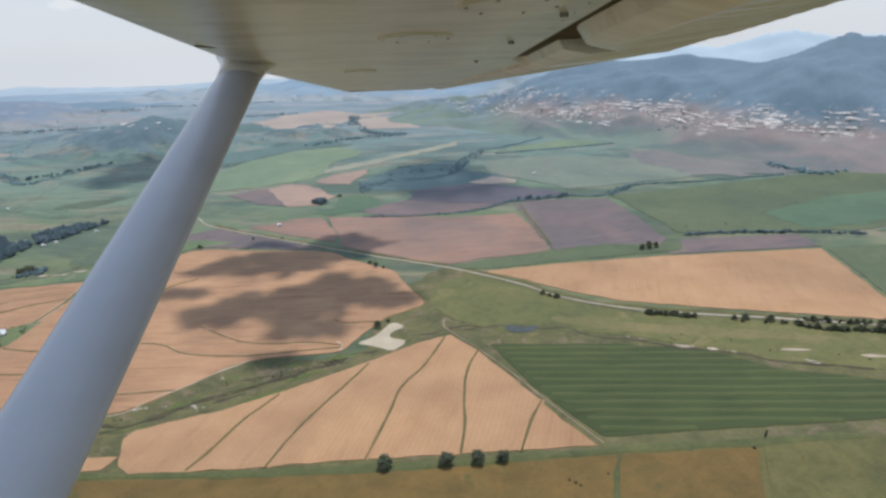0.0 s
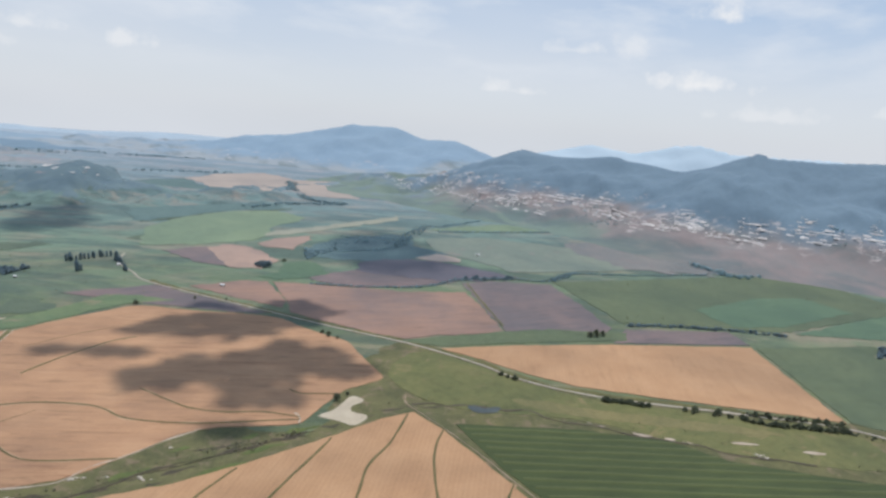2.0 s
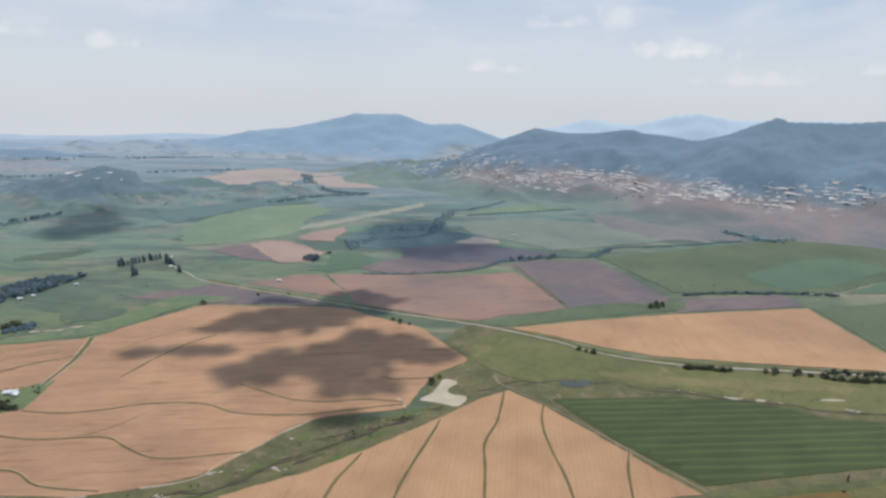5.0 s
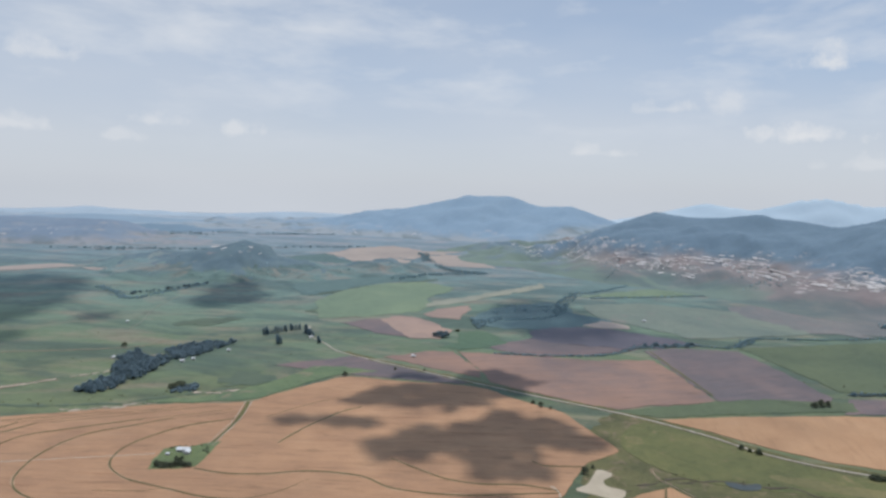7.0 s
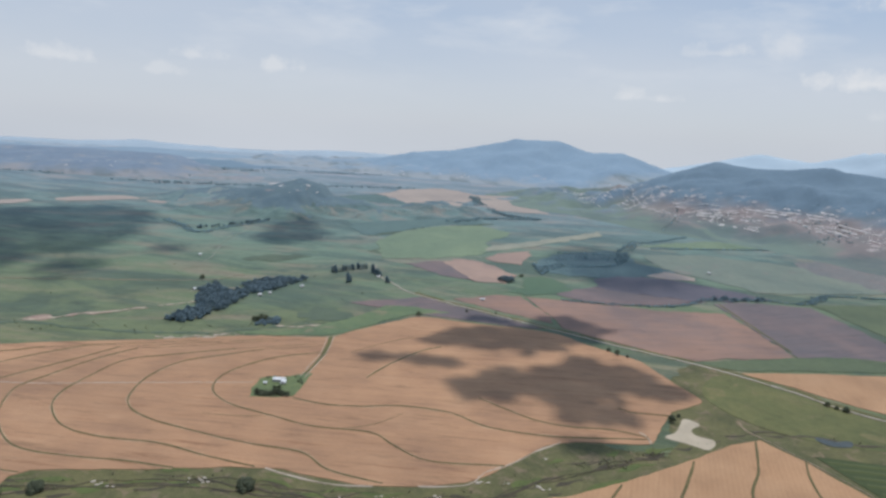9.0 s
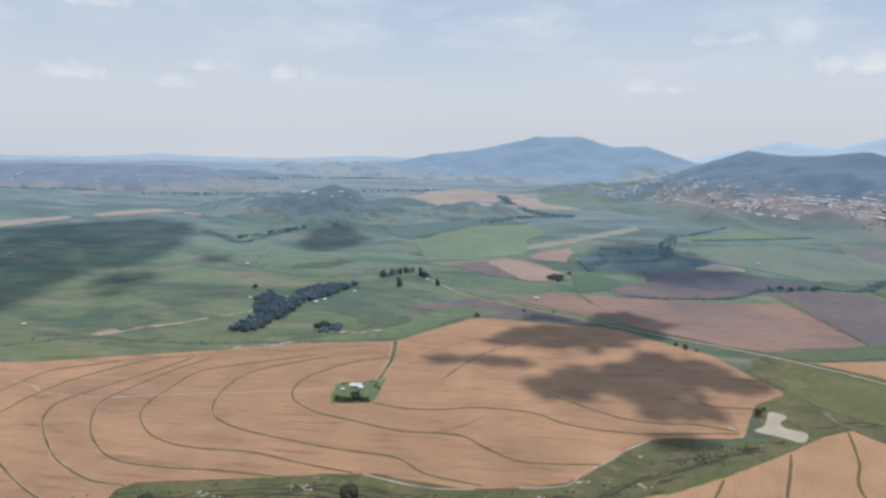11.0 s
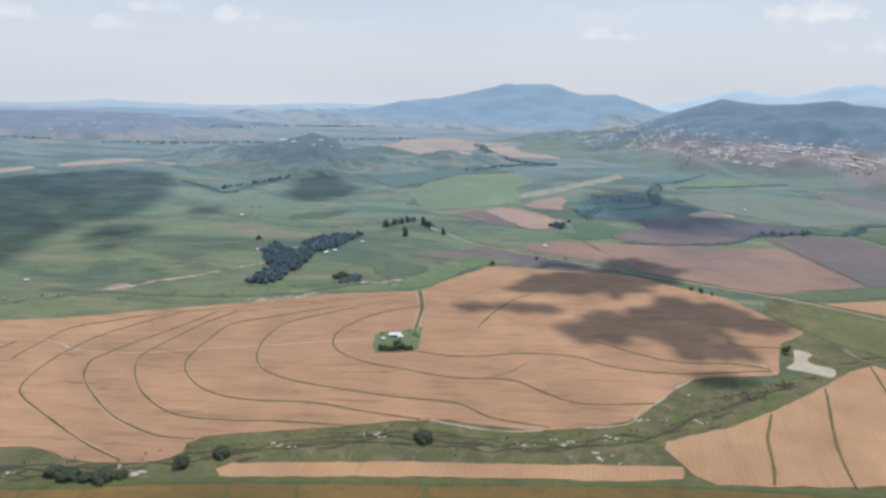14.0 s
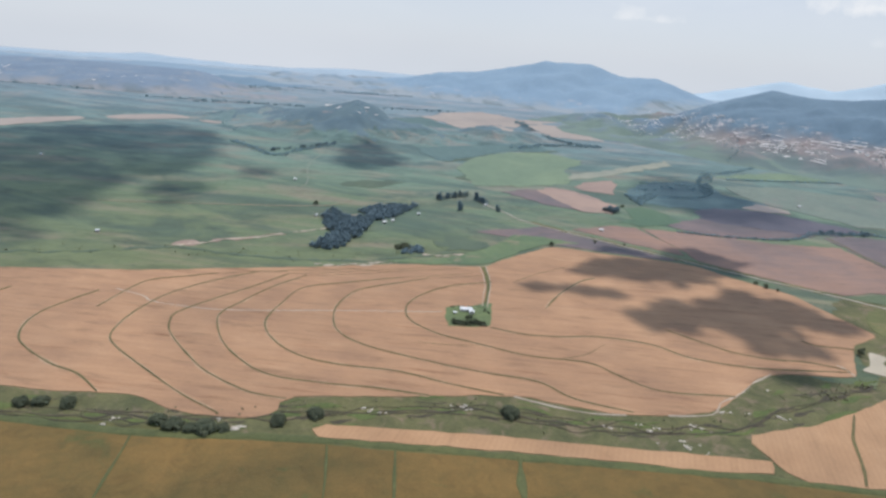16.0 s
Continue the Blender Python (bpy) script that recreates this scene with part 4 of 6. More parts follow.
# ---- hills and mountains ----
def ridge(name, crest, front, back, step, power, rough, material, seed=0.0, sink=3.0):
    """A range under a crest line (x, y, z): slopes fall to the plain on both sides, cut by gullies."""
    xs, ys = [c[0] for c in crest], [c[1] for c in crest]
    gx = np.arange(min(xs) - front, max(xs) + front + step, step)
    gy = np.arange(min(ys) - front, max(ys) + back + step, step)
    X, Y = np.meshgrid(gx, gy)
    best, zc, ahead = np.full(X.shape, 1e9), np.zeros(X.shape), np.zeros(X.shape)
    for (ax, ay, az), (bx, by, bz) in zip(crest, crest[1:]):
        dx, dy = bx - ax, by - ay
        t = np.clip(((X - ax) * dx + (Y - ay) * dy) / (dx * dx + dy * dy), 0, 1)
        px, py = ax + t * dx, ay + t * dy
        d = np.hypot(X - px, Y - py)
        near = d < best
        best = np.where(near, d, best)
        zc = np.where(near, az + t * (bz - az), zc)
        ahead = np.where(near, Y - py, ahead)
    reach = np.where(ahead > 0, back, front)
    s = np.clip(best / reach, 0, 1)
    Z = zc * (1 - s) ** power
    verts = []
    for j in range(X.shape[0]):
        for i in range(X.shape[1]):
            x, y, z = X[j, i], Y[j, i], Z[j, i]
            v = Vector((x / 190.0, y / 190.0, seed))
            gully = noise.fractal(v, 0.85, 2.1, 6)
            slope = 4 * s[j, i] * (1 - s[j, i])
            verts.append((x, y, z + rough * gully * (0.08 + slope) - sink * (0.15 + s[j, i] ** 2)))
    w = X.shape[1]
    faces = [q for j in range(X.shape[0] - 1) for i in range(w - 1)
             for q in [(j * w + i, j * w + i + 1, (j + 1) * w + i + 1, (j + 1) * w + i)] if max(verts[k][2] for k in q) > -1.0]
    used = sorted({k for q in faces for k in q})
    index = {k: n for n, k in enumerate(used)}
    return raw(name, [verts[k] for k in used], [tuple(index[k] for k in q) for q in faces], material, None, "", True)


R_CREST = [(180, 2060, 40), (287, 1978, 100), (326, 1951, 120), (366, 1886, 139), (397, 1835, 156), (432, 1797, 149), (473, 1754, 144), (538, 1691, 149), (594, 1638, 163), (612, 1620, 163), (628, 1605, 156), (675, 1558, 150), (720, 1512, 142), (735, 1495, 143), (771, 1428, 163), (801, 1377, 187), (820, 1352, 197), (831, 1343, 205), (841, 1336, 202), (854, 1328, 195), (940, 1275, 193), (1058, 1223, 201), (1137, 1200, 203), (1148, 1194, 206), (1160, 1186, 216), (1182, 1178, 215), (1196, 1176, 204), (1216, 1173, 186), (1285, 1163, 151), (1387, 1152, 134), (1600, 1130, 90)]
near_range = tagged(ridge("mountain_range", R_CREST, 455, 420, 10, 1.0, 32, RANGE, 1.3), "long haze-blue mountain range with sandstone foot", "mountain", kind="structure")
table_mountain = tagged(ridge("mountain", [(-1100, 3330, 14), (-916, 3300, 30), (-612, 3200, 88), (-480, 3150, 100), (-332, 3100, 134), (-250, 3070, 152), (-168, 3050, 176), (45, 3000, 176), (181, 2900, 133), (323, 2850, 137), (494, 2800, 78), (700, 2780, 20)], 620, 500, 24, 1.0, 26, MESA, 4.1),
       "flat-topped haze-blue mountain far off", "mountain", kind="structure")
mesa = tagged(ridge("mesa", [(-3100, 2180, 66), (-2400, 2260, 64), (-2100, 2300, 66), (-1600, 2290, 64), (-1515, 2288, 62), (-1470, 2288, 40), (-1380, 2270, 8)], 360, 260, 18, 0.75, 16, MESA_NEAR, 7.7), "long flat-topped haze-blue mesa", "mountain", kind="structure")
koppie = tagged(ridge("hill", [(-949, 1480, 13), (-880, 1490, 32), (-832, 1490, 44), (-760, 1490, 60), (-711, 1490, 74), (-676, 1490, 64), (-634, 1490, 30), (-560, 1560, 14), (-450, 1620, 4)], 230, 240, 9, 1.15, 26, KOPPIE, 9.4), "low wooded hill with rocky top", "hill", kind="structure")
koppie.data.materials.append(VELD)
for face in koppie.data.polygons:
    mid = face.center
    face.material_index = 0 if mid.z + 14 * noise.noise(mid * 0.02) + 9 * noise.noise(mid * 0.07) > 20 else 1
# The farthest ranges carry haze in their base colour.
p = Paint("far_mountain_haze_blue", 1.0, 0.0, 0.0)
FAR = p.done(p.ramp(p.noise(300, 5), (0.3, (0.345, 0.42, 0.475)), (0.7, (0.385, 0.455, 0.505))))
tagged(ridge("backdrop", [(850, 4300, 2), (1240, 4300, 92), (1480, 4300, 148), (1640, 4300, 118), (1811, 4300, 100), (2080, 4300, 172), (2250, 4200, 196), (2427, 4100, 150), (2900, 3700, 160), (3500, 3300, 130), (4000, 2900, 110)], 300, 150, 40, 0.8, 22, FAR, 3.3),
       "haze-blue mountain ranges on the horizon", "mountain", kind="structure")
# Each row of hills is painted paler than the nearer one, as haze.
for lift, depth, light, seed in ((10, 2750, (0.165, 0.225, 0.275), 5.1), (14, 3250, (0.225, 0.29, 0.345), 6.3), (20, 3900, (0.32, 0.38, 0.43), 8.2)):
    p = Paint("far_hill_haze_grey", 1.0, 0.0, 0.0)
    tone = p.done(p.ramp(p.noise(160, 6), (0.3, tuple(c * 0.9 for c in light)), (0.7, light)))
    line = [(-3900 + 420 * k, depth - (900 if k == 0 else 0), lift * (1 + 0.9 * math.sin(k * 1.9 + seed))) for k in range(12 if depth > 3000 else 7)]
    tagged(ridge("backdrop", line, 260, 150, 45, 0.8, 13, tone, seed), "haze-grey low hills towards the horizon", "hill", kind="structure")


# ---- clouds above the view that shade the fields ----
p = Paint("cloud_white", 1.0, 0.0, 0.0)
CLOUD = p.done(p.ramp(p.noise(40, 4), (0.3, (0.78, 0.79, 0.80)), (0.7, (0.88, 0.88, 0.88))))


def cloud(outline, height, size, seed, loose=0.95):
    """A ragged flat cumulus over the land it shades, shifted towards the sun: puffs closely set over the outline."""
    rng = random.Random(seed)
    shift = SUN * (height / SUN.z)
    ball = bmesh.new()
    bmesh.ops.create_icosphere(ball, subdivisions=2, radius=1.0)
    skin = [v.co.copy() for v in ball.verts]
    tris = [tuple(v.index for v in f.verts) for f in ball.faces]
    ball.free()
    verts, faces = [], []
    xs, ys = [q[0] for q in outline], [q[1] for q in outline]
    step = size * loose
    for gx in np.arange(min(xs) - size, max(xs) + size, step):
        for gy in np.arange(min(ys) - size, max(ys) + size, step):
            x, y = gx + rng.uniform(-0.4, 0.4) * step, gy + rng.uniform(-0.4, 0.4) * step
            warp = noise.noise_vector(Vector((x, y, seed)) / (size * 2.6)) * size * 1.5
            if not inside(x + warp.x, y + warp.y, outline):
                continue
            r = size * rng.uniform(0.5, 0.85)
            at = Vector((x, y, rng.uniform(0, size))) + shift
            n = len(verts)
            verts += [at + Vector((d.x * r * 1.25, d.y * r, d.z * r * 0.6)) * (1 + 0.5 * noise.noise(d * 1.7 + at * 0.05)) for d in skin]
            faces += [tuple(k + n for k in f) for f in tris]
    return tagged(raw("cloud", verts, faces, CLOUD, None, "", True), "white cumulus cloud floating over fields", "cloud", kind="stuff")


CLOUDS = 1150
for k, (outline, height, size, *loose) in enumerate((
        ([(-243, 497), (-222, 513), (-208, 520), (-196, 533), (-171, 537), (-140, 557), (-132, 576), (-110, 582), (-105, 563), (-78, 561), (-63, 550), (-48, 532), (-32, 504), (-49, 487), (-63, 492), (-82, 498), (-93, 484), (-96, 463), (-85, 452), (-106, 438), (-129, 434), (-150, 440), (-152, 455), (-144, 467), (-167, 480), (-183, 471), (-199, 459), (-218, 458), (-238, 472)], CLOUDS, 8),
        ([(-286, 591), (-258, 627), (-231, 650), (-194, 652), (-175, 662), (-152, 704), (-122, 717), (-90, 692), (-73, 672), (-86, 652), (-93, 622), (-115, 616), (-135, 610), (-134, 591), (-150, 578), (-183, 576), (-207, 586), (-240, 578), (-269, 577)], CLOUDS, 8),
        ([(-340, 541), (-325, 553), (-298, 549), (-270, 552), (-243, 548), (-226, 534), (-240, 520), (-265, 530), (-298, 527), (-324, 526)], CLOUDS, 6),
        ([(-242, 676), (-230, 694), (-202, 688), (-175, 664), (-210, 668)], CLOUDS, 6),
        ([(-158, 410), (-135, 414), (-110, 404), (-116, 389), (-147, 391)], CLOUDS, 6),
        ([(345, 240), (350, 330), (410, 390), (500, 440), (640, 530), (760, 500), (720, 250), (500, 160)], CLOUDS, 22),
        ([(-822, 726), (-841, 793), (-838, 832), (-787, 833), (-757, 811), (-749, 762), (-768, 724), (-794, 704)], 2600, 14, 1.2),
        ([(-1500, 1000), (-1313, 1164), (-1241, 1231), (-1130, 1330), (-1000, 1300), (-910, 1181), (-863, 1063), (-855, 980), (-836, 913), (-845, 855), (-893, 813), (-876, 747), (-864, 682), (-850, 598), (-845, 550), (-900, 525), (-1100, 540), (-1500, 600)], 3000, 17, 1.15),
        ([(-651, 1065), (-672, 1180), (-668, 1260), (-630, 1290), (-585, 1275), (-560, 1200), (-536, 1092), (-562, 1036), (-606, 1012)], 2600, 18, 1.05),
        ([(-96, 1129), (-55, 1180), (33, 1185), (40, 1110), (75, 1069), (85, 1000), (110, 930), (60, 880), (0, 864), (-78, 890), (-93, 934), (-97, 1010), (-120, 1060)], 3000, 14, 1.6),
        ([(-784, 927), (-771, 966), (-721, 969), (-709, 915), (-747, 890)], 2600, 10, 1.2))):
    cloud(outline, height, size, k + 1, *loose)


# ---- trees and shrubs ----
def leaf_quads(centre, radius, count, size, rng, squash=0.85):
    """Small leaf clumps over the skin of one lobe of a crown."""
    verts, faces = [], []
    for _ in range(count):
        d = Vector((rng.gauss(0, 1), rng.gauss(0, 1), rng.gauss(0.15, 1))).normalized()
        at = centre + Vector((d.x, d.y, d.z * squash)) * radius * rng.uniform(0.72, 1.08)
        n = (d * 0.55 + Vector((rng.uniform(-0.5, 0.5), rng.uniform(-0.5, 0.5), rng.uniform(0.2, 1.1)))).normalized()
        a = n.orthogonal().normalized()
        b = n.cross(a)
        s, turn = size * rng.uniform(0.6, 1.4), rng.uniform(0, 6.28)
        a, b = a * math.cos(turn) + b * math.sin(turn), b * math.cos(turn) - a * math.sin(turn)
        k = len(verts)
        verts += [at - a * s * 0.6, at + b * s * 0.45 + n * s * 0.15, at + a * s * 0.6, at - b * s * 0.45 - n * s * 0.1]
        faces.append((k, k + 1, k + 2, k + 3))
    return verts, faces


BLOB = bmesh.new()
bmesh.ops.create_icosphere(BLOB, subdivisions=1, radius=1.0)
BLOB_VERTS, BLOB_FACES = [v.co.copy() for v in BLOB.verts], [tuple(v.index for v in f.verts) for f in BLOB.faces]
BLOB.free()


def leaf_core(centre, radius, rng, squash=0.85):
    """The dense inner leaves of a lobe, uneven, under the loose clumps of its skin."""
    verts = [centre + Vector((d.x, d.y, d.z * squash)) * radius * rng.uniform(0.72, 0.98) for d in BLOB_VERTS]
    return verts, BLOB_FACES


def taper(bm, a, b, ra, rb, sides=6):
    axis = (b - a).normalized()
    u = axis.orthogonal().normalized()
    v = axis.cross(u)
    rings = []
    for at, r in ((a, ra), (a.lerp(b, 0.5) + u * ra * 0.4, (ra + rb) / 2), (b, rb)):
        rings.append([bm.verts.new(at + (u * math.cos(6.2832 * k / sides) + v * math.sin(6.2832 * k / sides)) * r) for k in range(sides)])
    for p0, p1 in zip(rings, rings[1:]):
        for k in range(sides):
            bm.faces.new((p0[k], p0[(k + 1) % sides], p1[(k + 1) % sides], p1[k]))
    bm.faces.new(rings[-1])


def tree(name, height, spread, stem, lobes, per_lobe, leaf, material, seed, label, category="tree", tall=False):
    """A tapered trunk with limbs that carry the lobes of an uneven leafy crown."""
    rng = random.Random(seed)
    root = tagged(new(name), label, category)
    bm = bmesh.new()
    fork = Vector((rng.uniform(-0.2, 0.2), rng.uniform(-0.2, 0.2), stem))
    taper(bm, Vector((0, 0, -0.3)), fork, spread * 0.045 + 0.08, spread * 0.032 + 0.05)
    verts, faces = [], []
    for k in range(lobes):
        if tall:
            h = stem * 0.6 + (height - stem * 0.6) * (k + 0.5) / lobes
            r = spread * 0.5 * (0.5 + 0.5 * math.sin(math.pi * min(1, 0.25 + 0.75 * (k + 0.5) / lobes))) * rng.uniform(0.7, 1.0)
            c = Vector((rng.uniform(-0.3, 0.3) * r, rng.uniform(-0.3, 0.3) * r, h))
        else:
            a = k * 2.4 + rng.uniform(-0.5, 0.5)
            out = spread * 0.34 * math.sqrt((k + 0.4) / lobes) * rng.uniform(0.8, 1.15)
            r = spread * rng.uniform(0.15, 0.24)
            top = height - r * 0.9 - (height - stem) * 0.55 * (out / (spread * 0.4)) ** 2
            c = Vector((out * math.cos(a), out * math.sin(a), max(stem * 0.7, top * rng.uniform(0.72, 1.0))))
        taper(bm, fork, c, spread * 0.02 + 0.03, 0.03, 4)
        v, f = leaf_quads(c, r, per_lobe, leaf, rng)
        n = len(verts)
        verts += v
        faces += [tuple(i + n for i in q) for q in f]
        v, f = leaf_core(c, r * 0.9, rng)
        n = len(verts)
        verts += v
        faces += [tuple(i + n for i in q) for q in f]
    part("trunk", bm, BARK, root, "grey-brown trunk with limbs")
    raw("crown", verts, faces, material, root, "leafy uneven crown")
    return root


def plant(kind, spots, rng, low=0.8, high=1.2, group=""):
    """Sets copies of the first tree of a kind on the spots (x, y) or (x, y, size)."""
    for spot in spots:
        s = spot[2] if len(spot) > 2 else rng.uniform(low, high)
        m = pose(spot[0], spot[1], 0.05, 0, 0, rng.uniform(0, 360)) @ Matrix.Diagonal((s, s, s * rng.uniform(0.88, 1.12), 1))
        if kind["first"]:
            ob, kind["first"] = kind["ob"], False
            ob.matrix_basis = m
        else:
            ob = kind["ob"].copy()
            scene.collection.objects.link(ob)
            for child in kind["ob"].children:
                c = child.copy()
                scene.collection.objects.link(c)
                c.parent = ob
            ob.matrix_basis = m
        if group:
            tagged(ob, group=group)


def kind(*args, **kw):
    return {"ob": tree(*args, **kw), "first": True}


def along(line, count, rng, spread=2.0):
    pts = rounded(line, 2.0, False)
    return [(pts[i].x + rng.gauss(0, spread), pts[i].y + rng.gauss(0, spread)) for i in (min(len(pts) - 1, int((k + rng.uniform(0.1, 0.9)) / count * len(pts))) for k in range(count))]


rng = random.Random(11)
GROVE = [(-558, 592), (-553, 608), (-545, 628), (-552, 650), (-569, 680), (-580, 722), (-571, 740), (-545, 712), (-526, 716), (-512, 706), (-514, 675), (-514, 640), (-521, 628), (-523, 605), (-532, 586), (-548, 586)]
GROVE_BEHIND = [(-540, 748), (-532, 763), (-515, 788), (-485, 795), (-468, 803), (-479, 768), (-488, 738), (-500, 712), (-514, 712), (-530, 735)]
round_tree = kind("round_tree", 8.6, 9.0, 1.6, 15, 52, 0.85, LEAF, 3, "round dark olive tree at a field edge")
willow = kind("willow_tree", 6.8, 13.5, 1.4, 20, 60, 0.95, LEAF, 5, "broad dark green tree by a stream")
grove_tree = kind("grove_tree", 11.0, 11.0, 1.6, 18, 52, 1.15, LEAF_BLUE, 7, "blue-green tree in a dense grove")
small_tree = kind("small_tree", 5.2, 5.6, 0.9, 11, 40, 0.65, LEAF_BLUE, 9, "small dark tree beside a country road")
road_tree = kind("small_tree", 5.2, 5.6, 0.9, 11, 40, 0.65, LEAF, 19, "small dark olive tree beside a gravel road")
poplar = kind("poplar_tree", 13.0, 7.0, 1.8, 11, 46, 0.8, LEAF_BLUE, 13, "tall slender dark poplar", tall=True)
cypress = kind("cypress_tree", 5.0, 1.6, 0.5, 7, 30, 0.4, LEAF, 15, "slim dark cypress in a pasture", tall=True)

plant(round_tree, [(-41, 278, 1.0), (-7, 279, 1.05), (10, 280, 0.98), (24, 281, 0.86), (-64, 452, 0.7)], rng, group="trees along the wheat field")
plant(cypress, [(174, 296, 1.0)], rng)
plant(willow, [(-632, 268, 0.75), (-622, 271, 0.8), (-606, 272, 0.8), (-548, 266, 0.8), (-538, 263, 0.95), (-519, 264, 1.05), (-527, 262, 0.7), (-510, 266, 0.6), (-482, 278, 0.82), (-463, 289, 0.85), (-347, 312, 0.98), (-459, 617, 1.0), (-466, 612, 0.7), (-170, 905, 0.55),
               (-660, 266, 0.8), (-700, 262, 0.9)], rng, group="broad trees by the water")
plant(grove_tree, scatter(GROVE, 110, rng, 4.5), rng, 0.5, 0.8, "trees of the river grove")
plant(grove_tree, scatter(GROVE_BEHIND, 60, rng, 5), rng, 0.42, 0.66, "trees of the river grove")
plant(grove_tree, scatter([(531, 588), (593, 597), (656, 570), (652, 588), (590, 614), (535, 605)], 34, rng, 6), rng, 0.6, 0.85, "trees of a plantation")
plant(grove_tree, along([(470, 402), (545, 447), (610, 487), (668, 520), (720, 550)], 26, rng, 3.5), rng, 0.55, 0.9, "trees of a shelterbelt")
plant(grove_tree, scatter([(371, 345), (395, 330), (430, 330), (520, 300), (480, 240), (400, 235), (345, 270)], 34, rng, 8), rng, 0.6, 0.95, "trees of a dark wood")
plant(grove_tree, [(-186, 866, 1.0), (-193, 872, 0.85), (-197, 864, 0.9), (-190, 860, 0.8), (-202, 868, 0.7)], rng, group="clump beside an irrigated patch")
plant(poplar, [(-446, 846, 0.7), (-443, 849, 0.85), (-436, 852, 0.5), (-433, 858, 0.75), (-420, 869, 0.55), (-416, 876, 0.8), (-413, 877, 0.6), (-411, 797, 1.05), (-408, 801, 0.7), (-391, 867, 0.85), (-389, 863, 0.9), (-386, 858, 0.6), (-381, 851, 0.8), (-374, 842, 0.55), (-359, 812, 0.75), (-356, 809, 0.55), (-440, 848, 0.6), (-430, 862, 0.7), (-426, 864, 0.6), (-423, 870, 0.7), (-409, 880, 0.65), (-405, 884, 0.7), (-383, 854, 0.7), (-378, 847, 0.75)], rng, group="poplars on a rise")
plant(road_tree, [(-294, 672, 1.1), (-81, 595, 1.1), (-88, 603, 0.9), (-72, 588, 0.6), (79, 509, 0.9), (90, 500, 1.1), (84, 504, 0.7), (209, 622, 1.5), (217, 624, 1.2), (201, 620, 1.3), (-601, 759, 1.3), (-56, 462, 0.6), (222, 446, 0.9), (231, 446, 1.1), (248, 441, 1.2), (-240, 700, 0.7), (-205, 700, 0.6)], rng, group="lone roadside trees")
plant(road_tree, along([(158, 462), (174, 458), (190, 452)], 16, rng, 1.0), rng, 0.6, 1.1, "bushy trees along the road")
plant(road_tree, [(227, 442, 0.8), (243, 438, 0.6), (255, 436, 0.7), (258, 436, 0.6)], rng, group="bushy trees along the road")
plant(road_tree, along([(266, 432), (281, 424), (316, 418), (345, 413)], 34, rng, 1.1), rng, 0.5, 1.05, "bushy trees along the road")
plant(road_tree, along([(275, 441), (300, 436), (347, 424)], 20, rng, 1.2), rng, 0.45, 1.0, "bushy trees along the road")
plant(small_tree, along([(263, 663), (313, 666), (369, 661), (409, 655), (453, 646)], 34, rng, 2.2), rng, 0.4, 1.0, "hedge trees behind a wheat field")
plant(road_tree, along([(385, 372), (400, 350), (412, 318)], 10, rng, 5), rng, 0.6, 1.3, "bushy trees along the road")
plant(small_tree, along([(-118, 785), (-19, 784), (44, 804), (79, 837), (161, 858), (219, 856), (273, 911), (381, 920), (520, 950)], 36, rng, 3.0), rng, 0.3, 0.7, "trees along a far stream")
plant(small_tree, along([(90, 846), (130, 852), (168, 862)], 18, rng, 4), rng, 0.8, 1.3, "trees along a far stream")
plant(road_tree, [(-391 + 3.4 * k, 434.5 + 0.6 * k + rng.uniform(-0.8, 0.8), rng.uniform(0.75, 1.0)) for k in range(8)] + [(-381, 446, 0.8), (-378, 449, 0.6)], rng, group="hedge trees of the homestead")
plant(small_tree, along([(-800, 1115), (-763, 1164), (-740, 1199), (-705, 1262)], 24, rng, 3), rng, 0.9, 1.6, "trees of a far hedgerow")


def clumps(name, spots, size, per, material, label, category, seed=0):
    """Far trees or shrubs that nobody could count: each a small heap of leaf clumps."""
    rng = random.Random(seed)
    verts, faces = [], []
    for x, y, z in spots:
        r = size * rng.uniform(0.5, 1.3)
        for v, f in (leaf_quads(Vector((x, y, z + r * 0.55)), r * 0.8, per, r * 0.6, rng), leaf_core(Vector((x, y, z + r * 0.5)), r * 0.8, rng)):
            n = len(verts)
            verts += v
            faces += [tuple(i + n for i in q) for q in f]
    return tagged(raw(name, verts, faces, material), label, category, kind="stuff")


def on_mesh(ob, count, rng, test):
    pts = [v.co.copy() for v in ob.data.vertices if test(v.co)]
    return [(q.x + rng.uniform(-6, 6), q.y + rng.uniform(-6, 6), q.z - 0.5) for q in (rng.choice(pts) for _ in range(count))]


hedge = [(x, y, 0) for line, n, w in (([(158, 462), (174, 458), (190, 452)], 26, 1.2), ([(266, 432), (281, 424), (316, 418), (345, 413)], 60, 1.5), ([(275, 441), (300, 436), (347, 424)], 40, 1.5), ([(345, 413), (372, 398), (385, 386)], 20, 1.5))
         for x, y in along(line, n, rng, w)]
clumps("roadside_shrubs", hedge, 1.7, 14, LEAF, "dense dark shrubs along a gravel road", "shrubs", 31)
clumps("woodland", [(x, y, 0) for line, n in (([(532, 1030), (545, 990), (559, 950)], 70), ([(672, 985), (774, 985), (874, 960), (940, 950)], 150), ([(560, 940), (620, 955)], 20)) for x, y in along(line, n, rng, 6)], 4.0, 9, LEAF_HAZE, "dark woods at a mountain foot", "woodland", 43)
